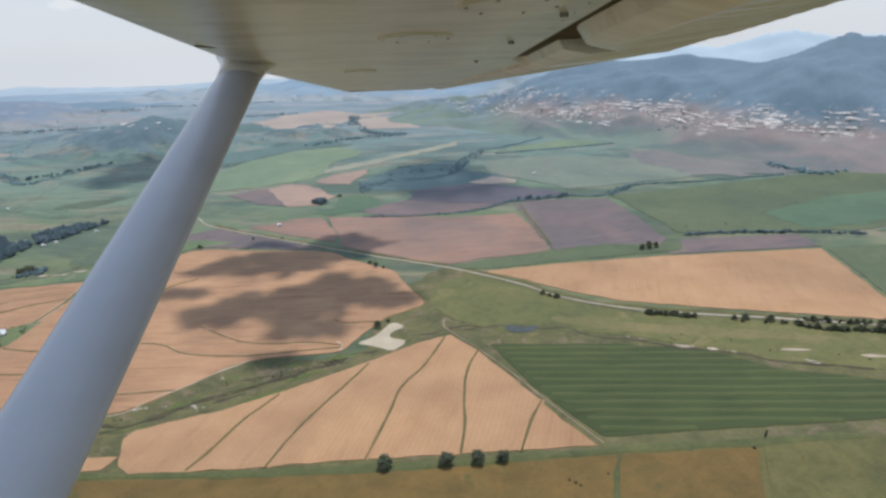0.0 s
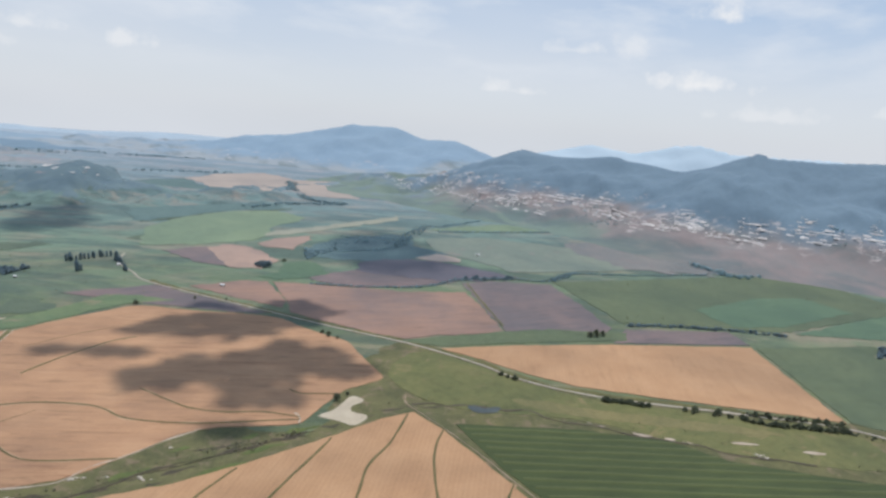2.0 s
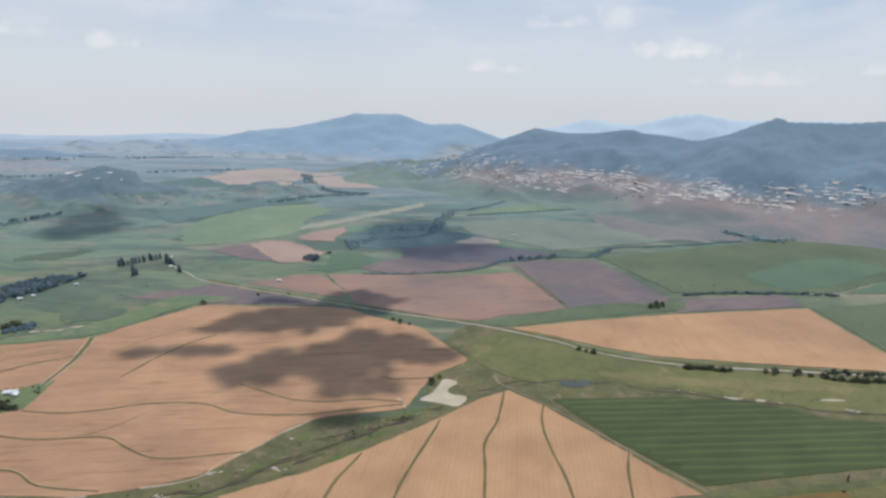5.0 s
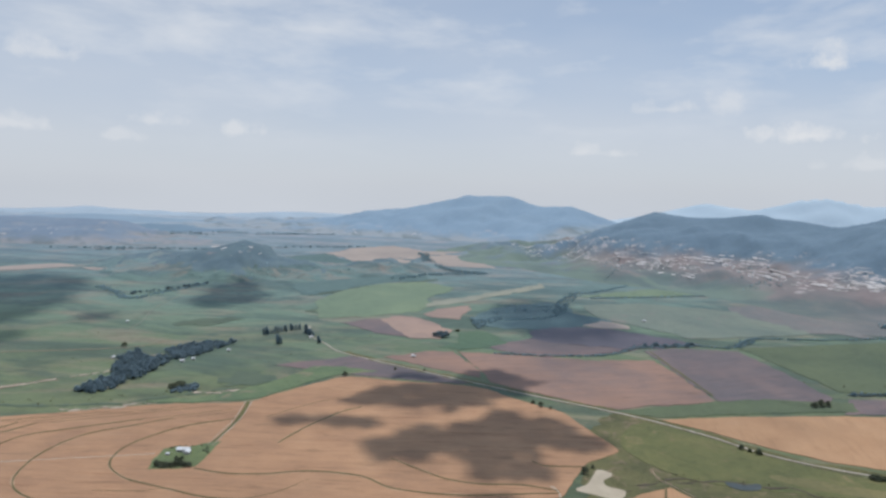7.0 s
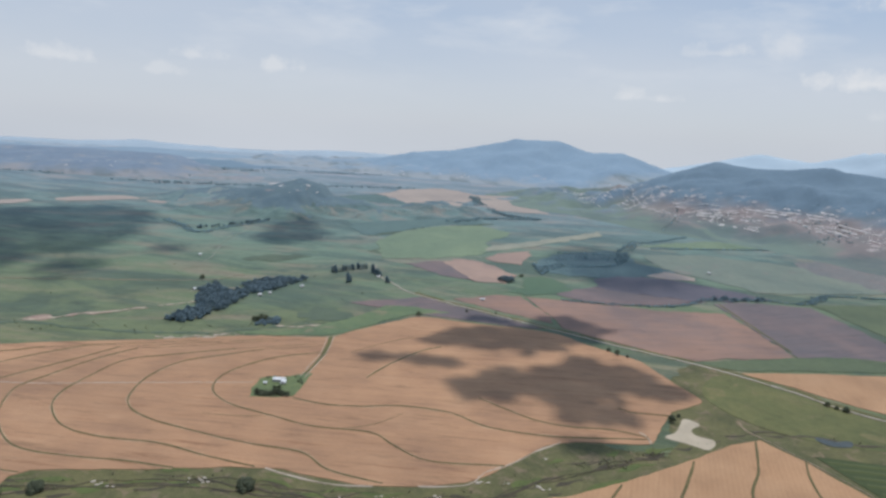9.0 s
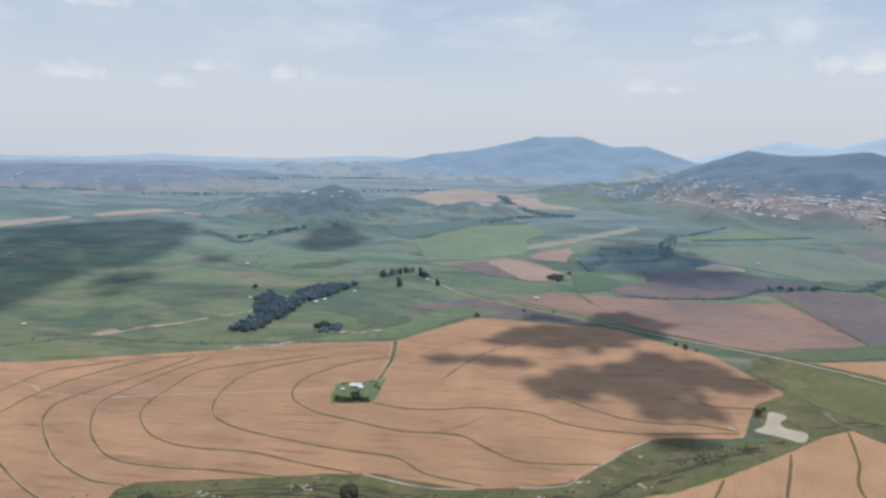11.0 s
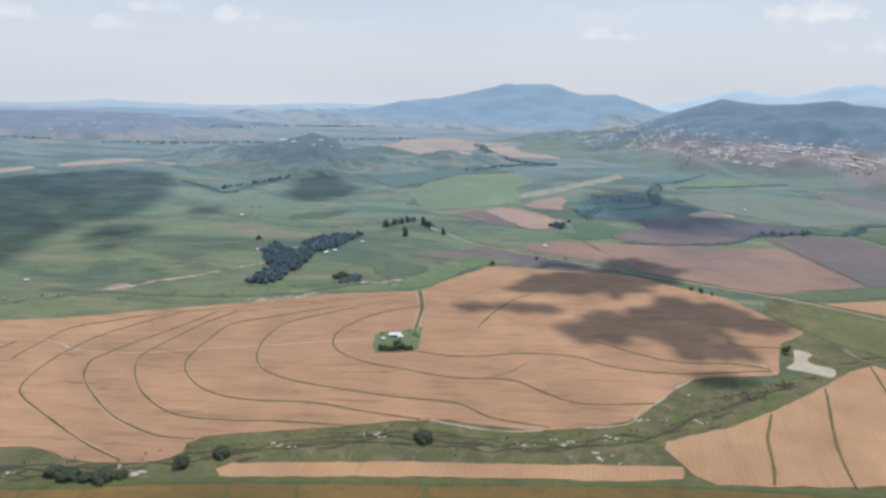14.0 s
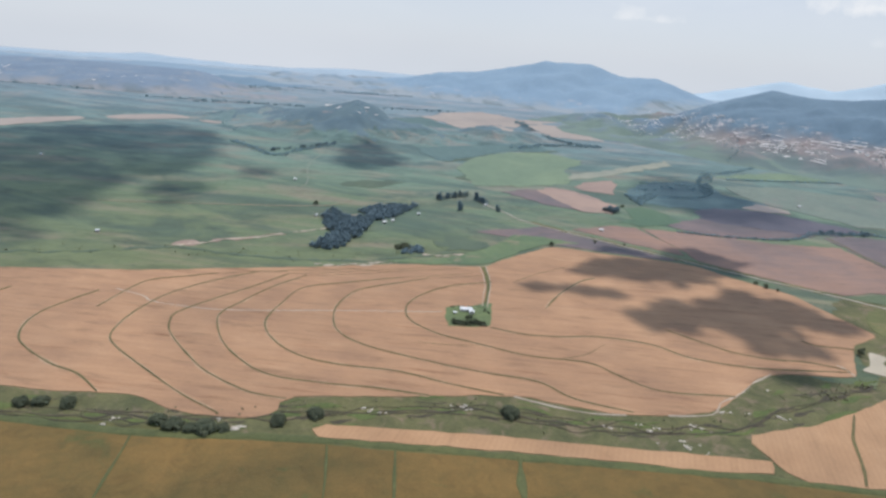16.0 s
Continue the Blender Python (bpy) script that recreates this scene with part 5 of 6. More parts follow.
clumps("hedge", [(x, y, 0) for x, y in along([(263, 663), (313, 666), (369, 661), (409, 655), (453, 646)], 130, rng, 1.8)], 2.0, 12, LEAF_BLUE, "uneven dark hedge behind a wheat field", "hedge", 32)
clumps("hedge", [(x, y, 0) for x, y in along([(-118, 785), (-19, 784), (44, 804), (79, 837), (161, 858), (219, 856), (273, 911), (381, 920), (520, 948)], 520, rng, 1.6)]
       + [(x, y, 0) for x, y in along([(79, 842), (120, 852), (161, 860)], 90, rng, 4.5)] + [(x, y, 0) for x, y in along([(225, 862), (255, 890), (275, 911)], 70, rng, 4)], 1.8, 11, LEAF_HAZE, "dark uneven tree line along a far stream", "hedge", 33)
clumps("hedge", [(x, y, 0) for line, n in (([(57, 1271), (109, 1290), (201, 1386), (305, 1496)], 220), ([(92, 1216), (193, 1245), (340, 1285)], 180)) for x, y in along(line, n, rng, 3)], 1.9, 10, LEAF_HAZE, "dark tree line before a mountain", "hedge", 44)
clumps("hedge", [(x, y, 0) for x, y in along([(-901, 1192), (-842, 1144), (-774, 1079), (-748, 1159), (-730, 1186), (-711, 1250)], 260, rng, 5)], 2.3, 10, LEAF_HAZE, "dark far hedgerow on a plain", "hedge", 34)
clumps("shelterbelt", [(x, y, 0) for x, y in along([(453, 391), (482, 411), (556, 450), (644, 496), (720, 540)], 150, rng, 3.5)], 3.0, 12, LEAF_BLUE, "dense dark undergrowth of a shelterbelt", "hedge", 35)
clumps("thicket", [(x, y, 0) for x, y in scatter([(431, 378), (449, 366), (490, 374), (470, 350), (420, 352)], 60, rng)] + [(x, y, 0) for x, y in along([(377, 357), (370, 340), (382, 323), (362, 300), (358, 273), (345, 250)], 110, rng, 6)], 3.0, 14, LEAF, "dark thicket beside a gravel road", "shrubs", 36)
clumps("plantation", [(x, y, 0) for x, y in scatter([(534, 600), (580, 609), (645, 612), (653, 569), (633, 558), (616, 585), (551, 580), (519, 582)], 160, rng)], 4.2, 12, LEAF_BLUE, "dense dark plantation on a pasture", "woodland", 37)
clumps("thicket", [(x, y, 0) for x, y in scatter(GROVE, 260, rng) + scatter(GROVE_BEHIND, 180, rng)], 3.4, 13, LEAF_BLUE, "dense dark undergrowth of a river grove", "woodland", 38)
clumps("thicket", [(x, y, 0) for x, y in scatter([(-460, 594), (-436, 602), (-442, 622), (-458, 626)], 45, rng)], 2.6, 14, LEAF_BLUE, "dark thicket on a river bank", "shrubs", 39)
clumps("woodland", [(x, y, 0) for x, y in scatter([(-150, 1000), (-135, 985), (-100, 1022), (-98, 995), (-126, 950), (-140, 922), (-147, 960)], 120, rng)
                   + scatter([(25, 1195), (60, 1262), (69, 1245), (42, 1146), (10, 1050), (-12, 1024), (0, 1088)], 110, rng)], 2.6, 12, LEAF_HAZE, "dark bushy clumps of trees along a far stream", "woodland", 1)
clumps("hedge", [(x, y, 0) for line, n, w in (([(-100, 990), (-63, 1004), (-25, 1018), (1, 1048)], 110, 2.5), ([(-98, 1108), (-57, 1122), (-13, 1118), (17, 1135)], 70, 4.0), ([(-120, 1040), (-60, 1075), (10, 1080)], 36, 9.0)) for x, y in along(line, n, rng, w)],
       1.8, 10, LEAF_HAZE, "thin dark tree belt round a dark teal meadow", "hedge", 47)
clumps("woodland", [(x, y, 0) for x, y in along([(-312, 1400), (-250, 1480), (-118, 1530), (-186, 1560), (-253, 1690), (-300, 1950)], 330, rng, 8)], 3.4, 10, LEAF_HAZE, "winding riverside woodland far off", "woodland", 2)
clumps("woodland", on_mesh(koppie, 190, rng, lambda c: c.z > 0.5 and noise.noise(c * 0.012) > 0.05), 2.0, 9, LEAF_HAZE, "scattered dark bush on a rocky hill", "woodland", 4)
clumps("woodland", on_mesh(near_range, 260, rng, lambda c: 2 < c.z < 90 and c.y < 1750 and noise.noise(Vector((c.x * 0.012 - c.y * 0.006, c.z * 0.01, 1))) > 0.33), 2.2, 9, LEAF_HAZE, "dark bush in gullies of a mountain side", "woodland", 5)
plain_bush = []
for _ in range(16):
    x, y, turn, n = rng.uniform(-2300, -750), rng.uniform(1750, 2750), rng.uniform(-0.35, 0.35), rng.randint(8, 26)
    plain_bush += [(x + k * 5 * math.cos(turn) + rng.gauss(0, 9), y + k * 5 * math.sin(turn) + rng.gauss(0, 9), 0) for k in range(n * 3)]
clumps("bushland", plain_bush, 3.6, 8, LEAF_HAZE, "streaks of dark bush on a distant plain", "woodland", 42)
clumps("shrubs", [(x, y, 0) for x, y in along([(-640, 258), (-560, 270), (-470, 296), (-380, 318), (-300, 315), (-215, 326), (-160, 362), (-110, 390), (-75, 402)], 130, rng, 4.5)], 0.8, 12, SHRUB, "low olive shrubs of a stream valley", "shrubs", 6)
clumps("shrubs", [(x, y, 0) for x, y in along([(-90, 405), (-40, 425), (-15, 446), (40, 452), (110, 430), (190, 408), (260, 388), (340, 352)], 60, rng, 4)], 0.8, 12, SHRUB, "low olive shrubs along a thin stream", "shrubs", 7)
clumps("shrubs", [(x, y, 0) for x, y in scatter([(-140, 372), (-100, 398), (-82, 408), (-86, 396), (-120, 370)], 24, rng)], 1.1, 14, SHRUB, "dark shrubs on a wet slope", "shrubs", 8)
clumps("shrubs", [(57, 264, 0.4), (60, 262, 0.4), (62, 260, 0.4), (163, 286, 0.3), (78, 268, 0.4)], 1.2, 14, SHRUB, "green bushes in a golden field", "shrubs", 45)
clumps("shrubs", [(x, y, 0) for x, y in along([(-900, 480), (-760, 525), (-600, 555), (-494, 572), (-400, 622)], 110, rng, 10)], 0.9, 10, SHRUB, "low shrubs along a river", "shrubs", 10)
clumps("shrubs", [(x, y, 0) for x, y in scatter([(-900, 620), (-300, 720), (-250, 980), (-900, 1000)], 80, rng)], 0.9, 9, SHRUB, "scattered shrubs on green veld", "shrubs", 11)
clumps("shrubs", [(x, y, 0) for x, y in scatter([(230, 690), (700, 700), (720, 930), (420, 950), (260, 880)], 50, rng)], 1.2, 9, SHRUB, "scattered shrubs on a pasture", "shrubs", 12)


# ---- rock ----
def rock_mesh(name, seed, long=1.0, deep=0.6, tall=0.5, lean=0.0):
    """A blocky weathered stone: three steps with sloping fronts, rooted in the ground."""
    rng = random.Random(seed)
    bm = bmesh.new()
    for k in range(3):
        got = bmesh.ops.create_cube(bm, size=1.0)["verts"]
        w, d, top = long * rng.uniform(0.35, 0.8), deep * rng.uniform(0.5, 0.9), tall * rng.uniform(0.35, 1.0)
        at = Vector((rng.uniform(-0.35, 0.35) * long, rng.uniform(-0.2, 0.2) * deep, 0))
        for v in got:
            up = v.co.z > 0
            v.co = at + Vector((v.co.x * w * (0.8 if up else 1.0), v.co.y * d * (0.7 if up else 1.0) + (lean * top if up and v.co.y < 0 else 0.0), top if up else -0.6 * tall))
            v.co += Vector((rng.uniform(-1, 1) * 0.07 * long, rng.uniform(-1, 1) * 0.08 * deep, rng.uniform(-1, 1) * 0.1 * tall))
    me = bpy.data.meshes.new(name)
    bm.to_mesh(me)
    bm.free()
    me.materials.append(CLIFF)
    return me


ROCKS = [rock_mesh("rock_ledge", k, 1.0, 0.8, 0.22, 2.0) for k in range(8)]


def ledges(owner, count, test, size, seed, turn=-38):
    """Pale sandstone ledges that stand out of a slope along its contours, in broken groups."""
    rng = random.Random(seed)
    pts = [v.co.copy() for v in owner.data.vertices if test(v.co)]
    for _ in range(count):
        q = rng.choice(pts)
        s = size * rng.uniform(0.45, 1.5)
        ob = new("rock_ledge", rng.choice(ROCKS))
        ob.parent = owner
        ob.matrix_basis = pose(q.x + rng.uniform(-6, 6), q.y + rng.uniform(-6, 6), q.z - 0.03 * s, rng.uniform(-6, 6), rng.uniform(-6, 6), turn + rng.uniform(-22, 22)) @ Matrix.Diagonal((s * rng.uniform(1.2, 3.0), s, s * rng.uniform(0.7, 1.2), 1))


def band(lo, hi, left, right, far=1900, wave=0.006, gap=-0.05):
    return lambda c: lo + 10 * noise.noise(Vector((c.x * 0.01, c.y * 0.01, 3))) < c.z < hi + 10 * noise.noise(Vector((c.x * 0.01, c.y * 0.01, 3))) and left < c.x < right and c.y < far and noise.noise(Vector((c.x * wave, c.y * wave, 8.0))) > gap


# streaks of sandstone on the spurs: start and end of each in the plan
STREAKS = (((481, 1290), (493, 1179)), ((501, 1343), (512, 1230)), ((533, 1182), (608, 1107)), ((532, 1189), (565, 1156)), ((577, 1184), (611, 1162)), ((639, 1102), (696, 1032)), ((674, 1122), (711, 1095)),
           ((733, 1058), (790, 1023)), ((729, 1040), (800, 984)), ((765, 1076), (796, 1055)), ((814, 984), (904, 930)), ((847, 1001), (921, 995)), ((840, 992), (924, 970)), ((914, 914), (1098, 873)), ((945, 929), (1026, 929)),
           ((1048, 955), (1087, 916)), ((980, 914), (1084, 859)), ((359, 1488), (389, 1450)), ((446, 1414), (466, 1388)), ((447, 1354), (489, 1340)),
           ((-7, 2090), (120, 1843)), ((51, 1849), (205, 1566)), ((98, 1708), (201, 1562)), ((150, 1900), (271, 1584)), ((360, 1480), (388, 1391)), ((283, 1561), (367, 1498)), ((476, 1292), (482, 1189)), ((691, 1073), (755, 1032)), ((590, 1118), (691, 1060)))


def land_height(owner):
    pts = np.array([tuple(v.co) for v in owner.data.vertices])
    return lambda x, y: float(pts[np.argmin((pts[:, 0] - x) ** 2 + (pts[:, 1] - y) ** 2), 2])


range_height = land_height(near_range)
srng = random.Random(77)
RUBBLE = []
for (ax, ay), (bx, by) in STREAKS:
    length, turn = math.hypot(bx - ax, by - ay), math.degrees(math.atan2(by - ay, bx - ax))
    for k in range(max(2, int(length / 26))):
        t = (k + srng.uniform(0, 1)) / max(2, int(length / 26))
        x, y, s = ax + t * (bx - ax) + srng.gauss(0, 1.5), ay + t * (by - ay) + srng.gauss(0, 1.5), srng.uniform(1.6, 3.4)
        ob = new("rock_ledge", srng.choice(ROCKS))
        ob.parent = near_range
        ob.matrix_basis = pose(x, y, range_height(x, y) - 0.12 * s, srng.uniform(-5, 5), srng.uniform(-5, 5), turn + srng.uniform(-10, 10)) @ Matrix.Diagonal((s * srng.uniform(3.0, 8.0), s, s * srng.uniform(0.9, 2.0), 1))
        RUBBLE += [(x + srng.gauss(0, 7) + 2, y + srng.gauss(0, 5) - 3, turn) for _ in range(6)]


def slope_at(x, y):
    """The range's height at a spot, smoothed over the nearest points of its mesh."""
    d = (RANGE_POINTS[:, 0] - x) ** 2 + (RANGE_POINTS[:, 1] - y) ** 2
    near = np.argpartition(d, 4)[:4]
    w = 1.0 / (d[near] + 4.0)
    return float((RANGE_POINTS[near, 2] * w).sum() / w.sum())


RANGE_POINTS = np.array([tuple(v.co) for v in near_range.data.vertices])


def cliff_bands(outline, courses, seed, step=3.5):
    """One outcrop of layered sandstone: broken cliff bands, each along one height of the slope, with a sloping face and a flat lip."""
    rng = random.Random(seed)
    xs, ys = [q[0] for q in outline], [q[1] for q in outline]
    grid = {}
    for x in np.arange(min(xs), max(xs), step):
        column = [(y, slope_at(x, y)) for y in np.arange(min(ys), max(ys), 4.0) if inside(x, y, outline)]
        if len(column) > 1:
            grid[float(x)] = column
    levels = sorted(z for column in grid.values() for _, z in column)
    verts, faces = [], []
    for k in range(courses):
        level = levels[int(len(levels) * (k + 0.5) / courses)]
        last = None
        for x, column in grid.items():
            cut = [ya + (yb - ya) * (level - za) / (zb - za) for (ya, za), (yb, zb) in zip(column, column[1:]) if za < level <= zb]
            h = 0.9 + 3.0 * noise.noise(Vector((x * 0.085, k * 2.3, seed))) + rng.uniform(-0.4, 0.6)
            if not cut or h < 0.45:
                last = None
                continue
            at = Vector((x + rng.uniform(-1, 1), cut[0] + rng.uniform(-1.5, 1.5), level))
            n = len(verts)
            out = Vector((-0.45, -0.9, 0))
            verts += [at + out * h * 1.7 + Vector((0, 0, -0.8)), at + out * h * rng.uniform(0.7, 1.0) + Vector((0, 0, h * rng.uniform(0.45, 0.7))), at + Vector((0, 0, h)), at - out * h * 2.0 + Vector((0, 0, h * 0.9)), at - out * h * 2.6 + Vector((0, 0, -0.5))]
            if last is not None:
                faces += [(last + j, n + j, n + j + 1, last + j + 1) for j in range(4)]
            else:
                faces.append(tuple(range(n, n + 5)))
            last = n
    return tagged(raw("rock_outcrop", verts, faces, CLIFF), "layered pale sandstone outcrop below a range", "rock", kind="stuff")


def rubble(spots, size, seed, label):
    """Broken blocks too many to count on the spots of a slope, in one mesh."""
    rng = random.Random(seed)
    verts, faces = [], []
    for x, y, turn in spots:
        me, s = rng.choice(ROCKS), size * rng.uniform(0.3, 1.5) ** 1.3
        m = pose(x, y, max(0.0, range_height(x, y)) - 0.2, 0, 0, turn + rng.uniform(-20, 20)) @ Matrix.Diagonal((s * rng.uniform(1.5, 4.0), s, s * rng.uniform(0.7, 1.6), 1))
        n = len(verts)
        verts += [m @ v.co for v in me.vertices]
        faces += [tuple(i + n for i in f.vertices) for f in me.polygons]
    return tagged(raw("rock_outcrop", verts, faces, CLIFF), label, "rock", kind="stuff")


rubble(RUBBLE, 1.7, 21, "pale broken sandstone on mountain spurs")
for k, (outline, courses) in enumerate((
        ([(664, 1131), (717, 1100), (732, 1063), (735, 1037), (663, 1062), (628, 1090)], 5), ([(735, 1058), (777, 1074), (803, 1056), (796, 1021), (818, 983), (795, 978), (744, 1016)], 6),
        ([(806, 986), (836, 995), (955, 1000), (1006, 977), (968, 955), (830, 926)], 6), ([(900, 911), (1006, 960), (1068, 905), (1106, 881), (1080, 852), (1016, 852)], 6),
        ([(560, 1178), (601, 1186), (614, 1155), (636, 1093), (547, 1132)], 7), ([(442, 1399), (530, 1350), (516, 1236), (492, 1222), (465, 1330)], 6),
        ([(358, 1502), (396, 1450), (355, 1380), (318, 1440)], 5), ([(268, 1560), (340, 1514), (316, 1478), (256, 1494)], 5), ([(332, 1574), (448, 1474), (545, 1397), (530, 1356), (420, 1436)], 4),
        ([(490, 1226), (551, 1150), (640, 1100), (632, 1086), (540, 1128), (480, 1200)], 3))):
    cliff_bands(outline, courses, k + 1)
LOW_RISE = [(-26, 1975), (0, 2100), (133, 2000), (271, 1584), (380, 1500), (388, 1391), (300, 1440), (201, 1545), (51, 1830)]
rubble([(*q, -15) for q in scatter(LOW_RISE, 700, srng) if noise.noise(Vector((q[0] * 0.02, q[1] * 0.012, 2.0))) > -0.1], 2.8, 23, "dense pale sandstone blocks on a low rise")
ledges(mesa, 60, band(14, 44, -3000, -1480, 2300, 0.004, 0.0), 5, 6, 2)
ledges(table_mountain, 50, band(4, 30, -700, 600, 2950, 0.006, 0.05), 5, 7, 5)
ledges(koppie, 12, band(40, 80, -830, -650, 1500, 0.03, 0.0), 7, 8, 5)

STONES = [rock_mesh("boulder", 40 + k, 1.0, 0.8, 0.45) for k in range(5)]
for me in STONES:
    me.materials.clear()
    me.materials.append(BOULDER)
brng = random.Random(3)
spots = [(x + brng.gauss(0, w), y + brng.gauss(0, w * 0.5)) for x, y, n, w in ((-432, 299, 6, 5), (-375, 316, 8, 6), (-260, 315, 7, 4), (-231, 322, 12, 4), (-242, 300, 9, 5), (-208, 342, 6, 2.5), (-192, 344, 2, 1), (-168, 343, 4, 2.5), (-166, 378, 2, 1), (-285, 310, 4, 4), (-502, 270, 4, 4), (-571, 263, 5, 4), (-516, 273, 3, 3), (246, 376, 9, 4))
         for _ in range(n)]
for x, y in spots:
    s = brng.uniform(0.8, 2.6)
    stone = tagged(new("boulder", brng.choice(STONES)), "pale weathered sandstone boulder in rough grass", "boulder", "boulders of the stream valley")
    stone.matrix_basis = pose(x, y, 0.06, 0, 0, brng.uniform(-35, 35)) @ Matrix.Diagonal((s * 1.7, s, s * 0.7, 1))


# ---- farm buildings ----
p = Paint("white_painted_roof_sheet", 0.45, 0.0, 0.4)
ROOF = p.done(p.mix(0.3, p.ramp(p.noise(1.2, 5), (0.3, (0.46, 0.46, 0.46)), (0.7, (0.66, 0.655, 0.64))), p.ramp(p.wave(0.2, p.moved(0), 0.0), (0.2, 0.7), (0.8, 1.0)), "MULTIPLY"), p.wave(0.2, p.moved(0), 0.0), 0.03)
p = Paint("lime_washed_wall", 0.9)
WALL = p.done(p.ramp(p.noise(0.8, 6), (0.3, (0.42, 0.38, 0.33)), (0.7, (0.60, 0.56, 0.50))), p.noise(0.2), 0.02)
p = Paint("dark_window_glass", 0.1, 0.0, 0.5)
GLASS = p.done(p.ramp(p.noise(1.0), (0.3, (0.03, 0.035, 0.04)), (0.7, (0.05, 0.055, 0.06))))


def box(name, size, at, material, parent, label=""):
    bm = bmesh.new()
    bmesh.ops.create_cube(bm, size=1.0)
    for v in bm.verts:
        v.co = Vector((v.co.x * size[0], v.co.y * size[1], v.co.z * size[2])) + Vector(at)
    bmesh.ops.bevel(bm, geom=bm.edges[:], offset=min(size) * 0.06, segments=1, affect="EDGES")
    return part(name, bm, material, parent, label)


def farm_building(x, y, turn, long, wide, eaves, rise, label):
    """Walls under a gabled sheet roof with eaves, with a door and windows."""
    root = tagged(new("farm_building"), label, "building")
    root.matrix_basis = pose(x, y, 0.0, 0, 0, turn)
    box("wall", (long, 0.3, eaves), (0, -wide / 2, eaves / 2), WALL, root)
    box("wall", (long, 0.3, eaves), (0, wide / 2, eaves / 2), WALL, root)
    for s in (-1, 1):
        bm = bmesh.new()
        rim = [(-wide / 2, 0), (wide / 2, 0), (wide / 2, eaves), (0, eaves + rise - 0.12), (-wide / 2, eaves)]
        a = [bm.verts.new((s * (long / 2 - 0.15) - 0.15, u, v)) for u, v in rim]
        b = [bm.verts.new((s * (long / 2 - 0.15) + 0.15, u, v)) for u, v in rim]
        bm.faces.new(a[::-1])
        bm.faces.new(b)
        for k in range(5):
            bm.faces.new((a[k], a[(k + 1) % 5], b[(k + 1) % 5], b[k]))
        part("gable_wall", bm, WALL, root)
    for s in (-1, 1):
        bm = bmesh.new()
        over = 0.5
        low = (s * (wide / 2 + over), eaves - rise * over / (wide / 2))
        q = [(-long / 2 - over, 0, eaves + rise), (long / 2 + over, 0, eaves + rise), (long / 2 + over, *low), (-long / 2 - over, *low)]
        top = [bm.verts.new((u, v, w + 0.12)) for u, v, w in q]
        bot = [bm.verts.new((u, v, w)) for u, v, w in q]
        bm.faces.new(top)
        bm.faces.new(bot[::-1])
        for k in range(4):
            bm.faces.new((top[k], bot[k], bot[(k + 1) % 4], top[(k + 1) % 4]))
        bmesh.ops.recalc_face_normals(bm, faces=bm.faces)
        part("roof_sheet", bm, ROOF, root, "pale sheet-metal roof slope")
    box("door", (min(2.4, long * 0.3), 0.08, min(2.3, eaves * 0.8)), (long * 0.18, -wide / 2 - 0.19, min(2.3, eaves * 0.8) / 2), GLASS, root, "dark door")
    for k in (-0.34, -0.12):
        box("window", (1.1, 0.08, 0.9), (long * k, -wide / 2 - 0.19, eaves * 0.58), GLASS, root, "dark window")
    return root


YARD = sward("lush_green_lawn", (0.16, 0.19, 0.07), (0.12, 0.15, 0.055), (0.08, 0.11, 0.045), None, 12, 3)
tagged(sheet("yard", [(-400, 450), (-400, 464), (-393, 472), (-384, 470), (-370, 480), (-361, 484), (-361, 459), (-362, 437), (-373, 432), (-395, 430)], 0.5, YARD, None, "", False, 1.0, 4), "green farmyard lawn inside a wheat field", "yard", kind="structure")
farm_building(-383, 463, 4, 9.5, 4.6, 2.6, 1.1, "farmhouse with a pale sheet-metal roof")
farm_building(-378, 458.5, 94, 4.2, 3.8, 2.4, 0.9, "pale roofed wing of a farmhouse")
farm_building(-392, 455, 4, 2.4, 1.8, 1.9, 0.5, "small pale roofed shed on a lawn")
clumps("hedge", [(x, y, 0) for x, y in along([(-390, 435), (-378, 436), (-366, 437)], 40, rng, 1.3)], 1.8, 14, LEAF, "dense dark hedge of a homestead", "hedge", 40)
clumps("shrubs", [(x, y, 0) for x, y in along([(-398, 468), (-385, 472), (-370, 473), (-363, 462)], 14, rng, 1.6)], 1.3, 12, LEAF, "green garden shrubs round a farmhouse", "shrubs", 41)
for x, y, turn, size, label in ((139, 1014, 12, 9, "white farm shed on a green plain"), (-498, 704, 20, 8, "pale farm shed beside a grove"), (-489, 714, 15, 6, "small pale farm shed beside a grove"), (-223, 758, -20, 9, "pale farm shed beside a gravel road"),
                                (-462, 757, 8, 6, "small pale farm shed on green veld"), (-674, 896, 30, 6, "small white shed on a pasture"), (-586, 708, 80, 7, "pale farm shed behind a grove"), (-1103, 915, 0, 8, "white shed on a far pasture"), (-785, 574, 10, 7, "pale shed near a river"),
                                (912, 930, 10, 9, "white farm building at a mountain foot"), (-376, 836, 40, 7, "pale house among poplars"), (668, 560, 20, 9, "pale farm building beside a plantation")):
    farm_building(x, y, turn, size * 0.55, size * 0.36, 2.2, 0.8, label)


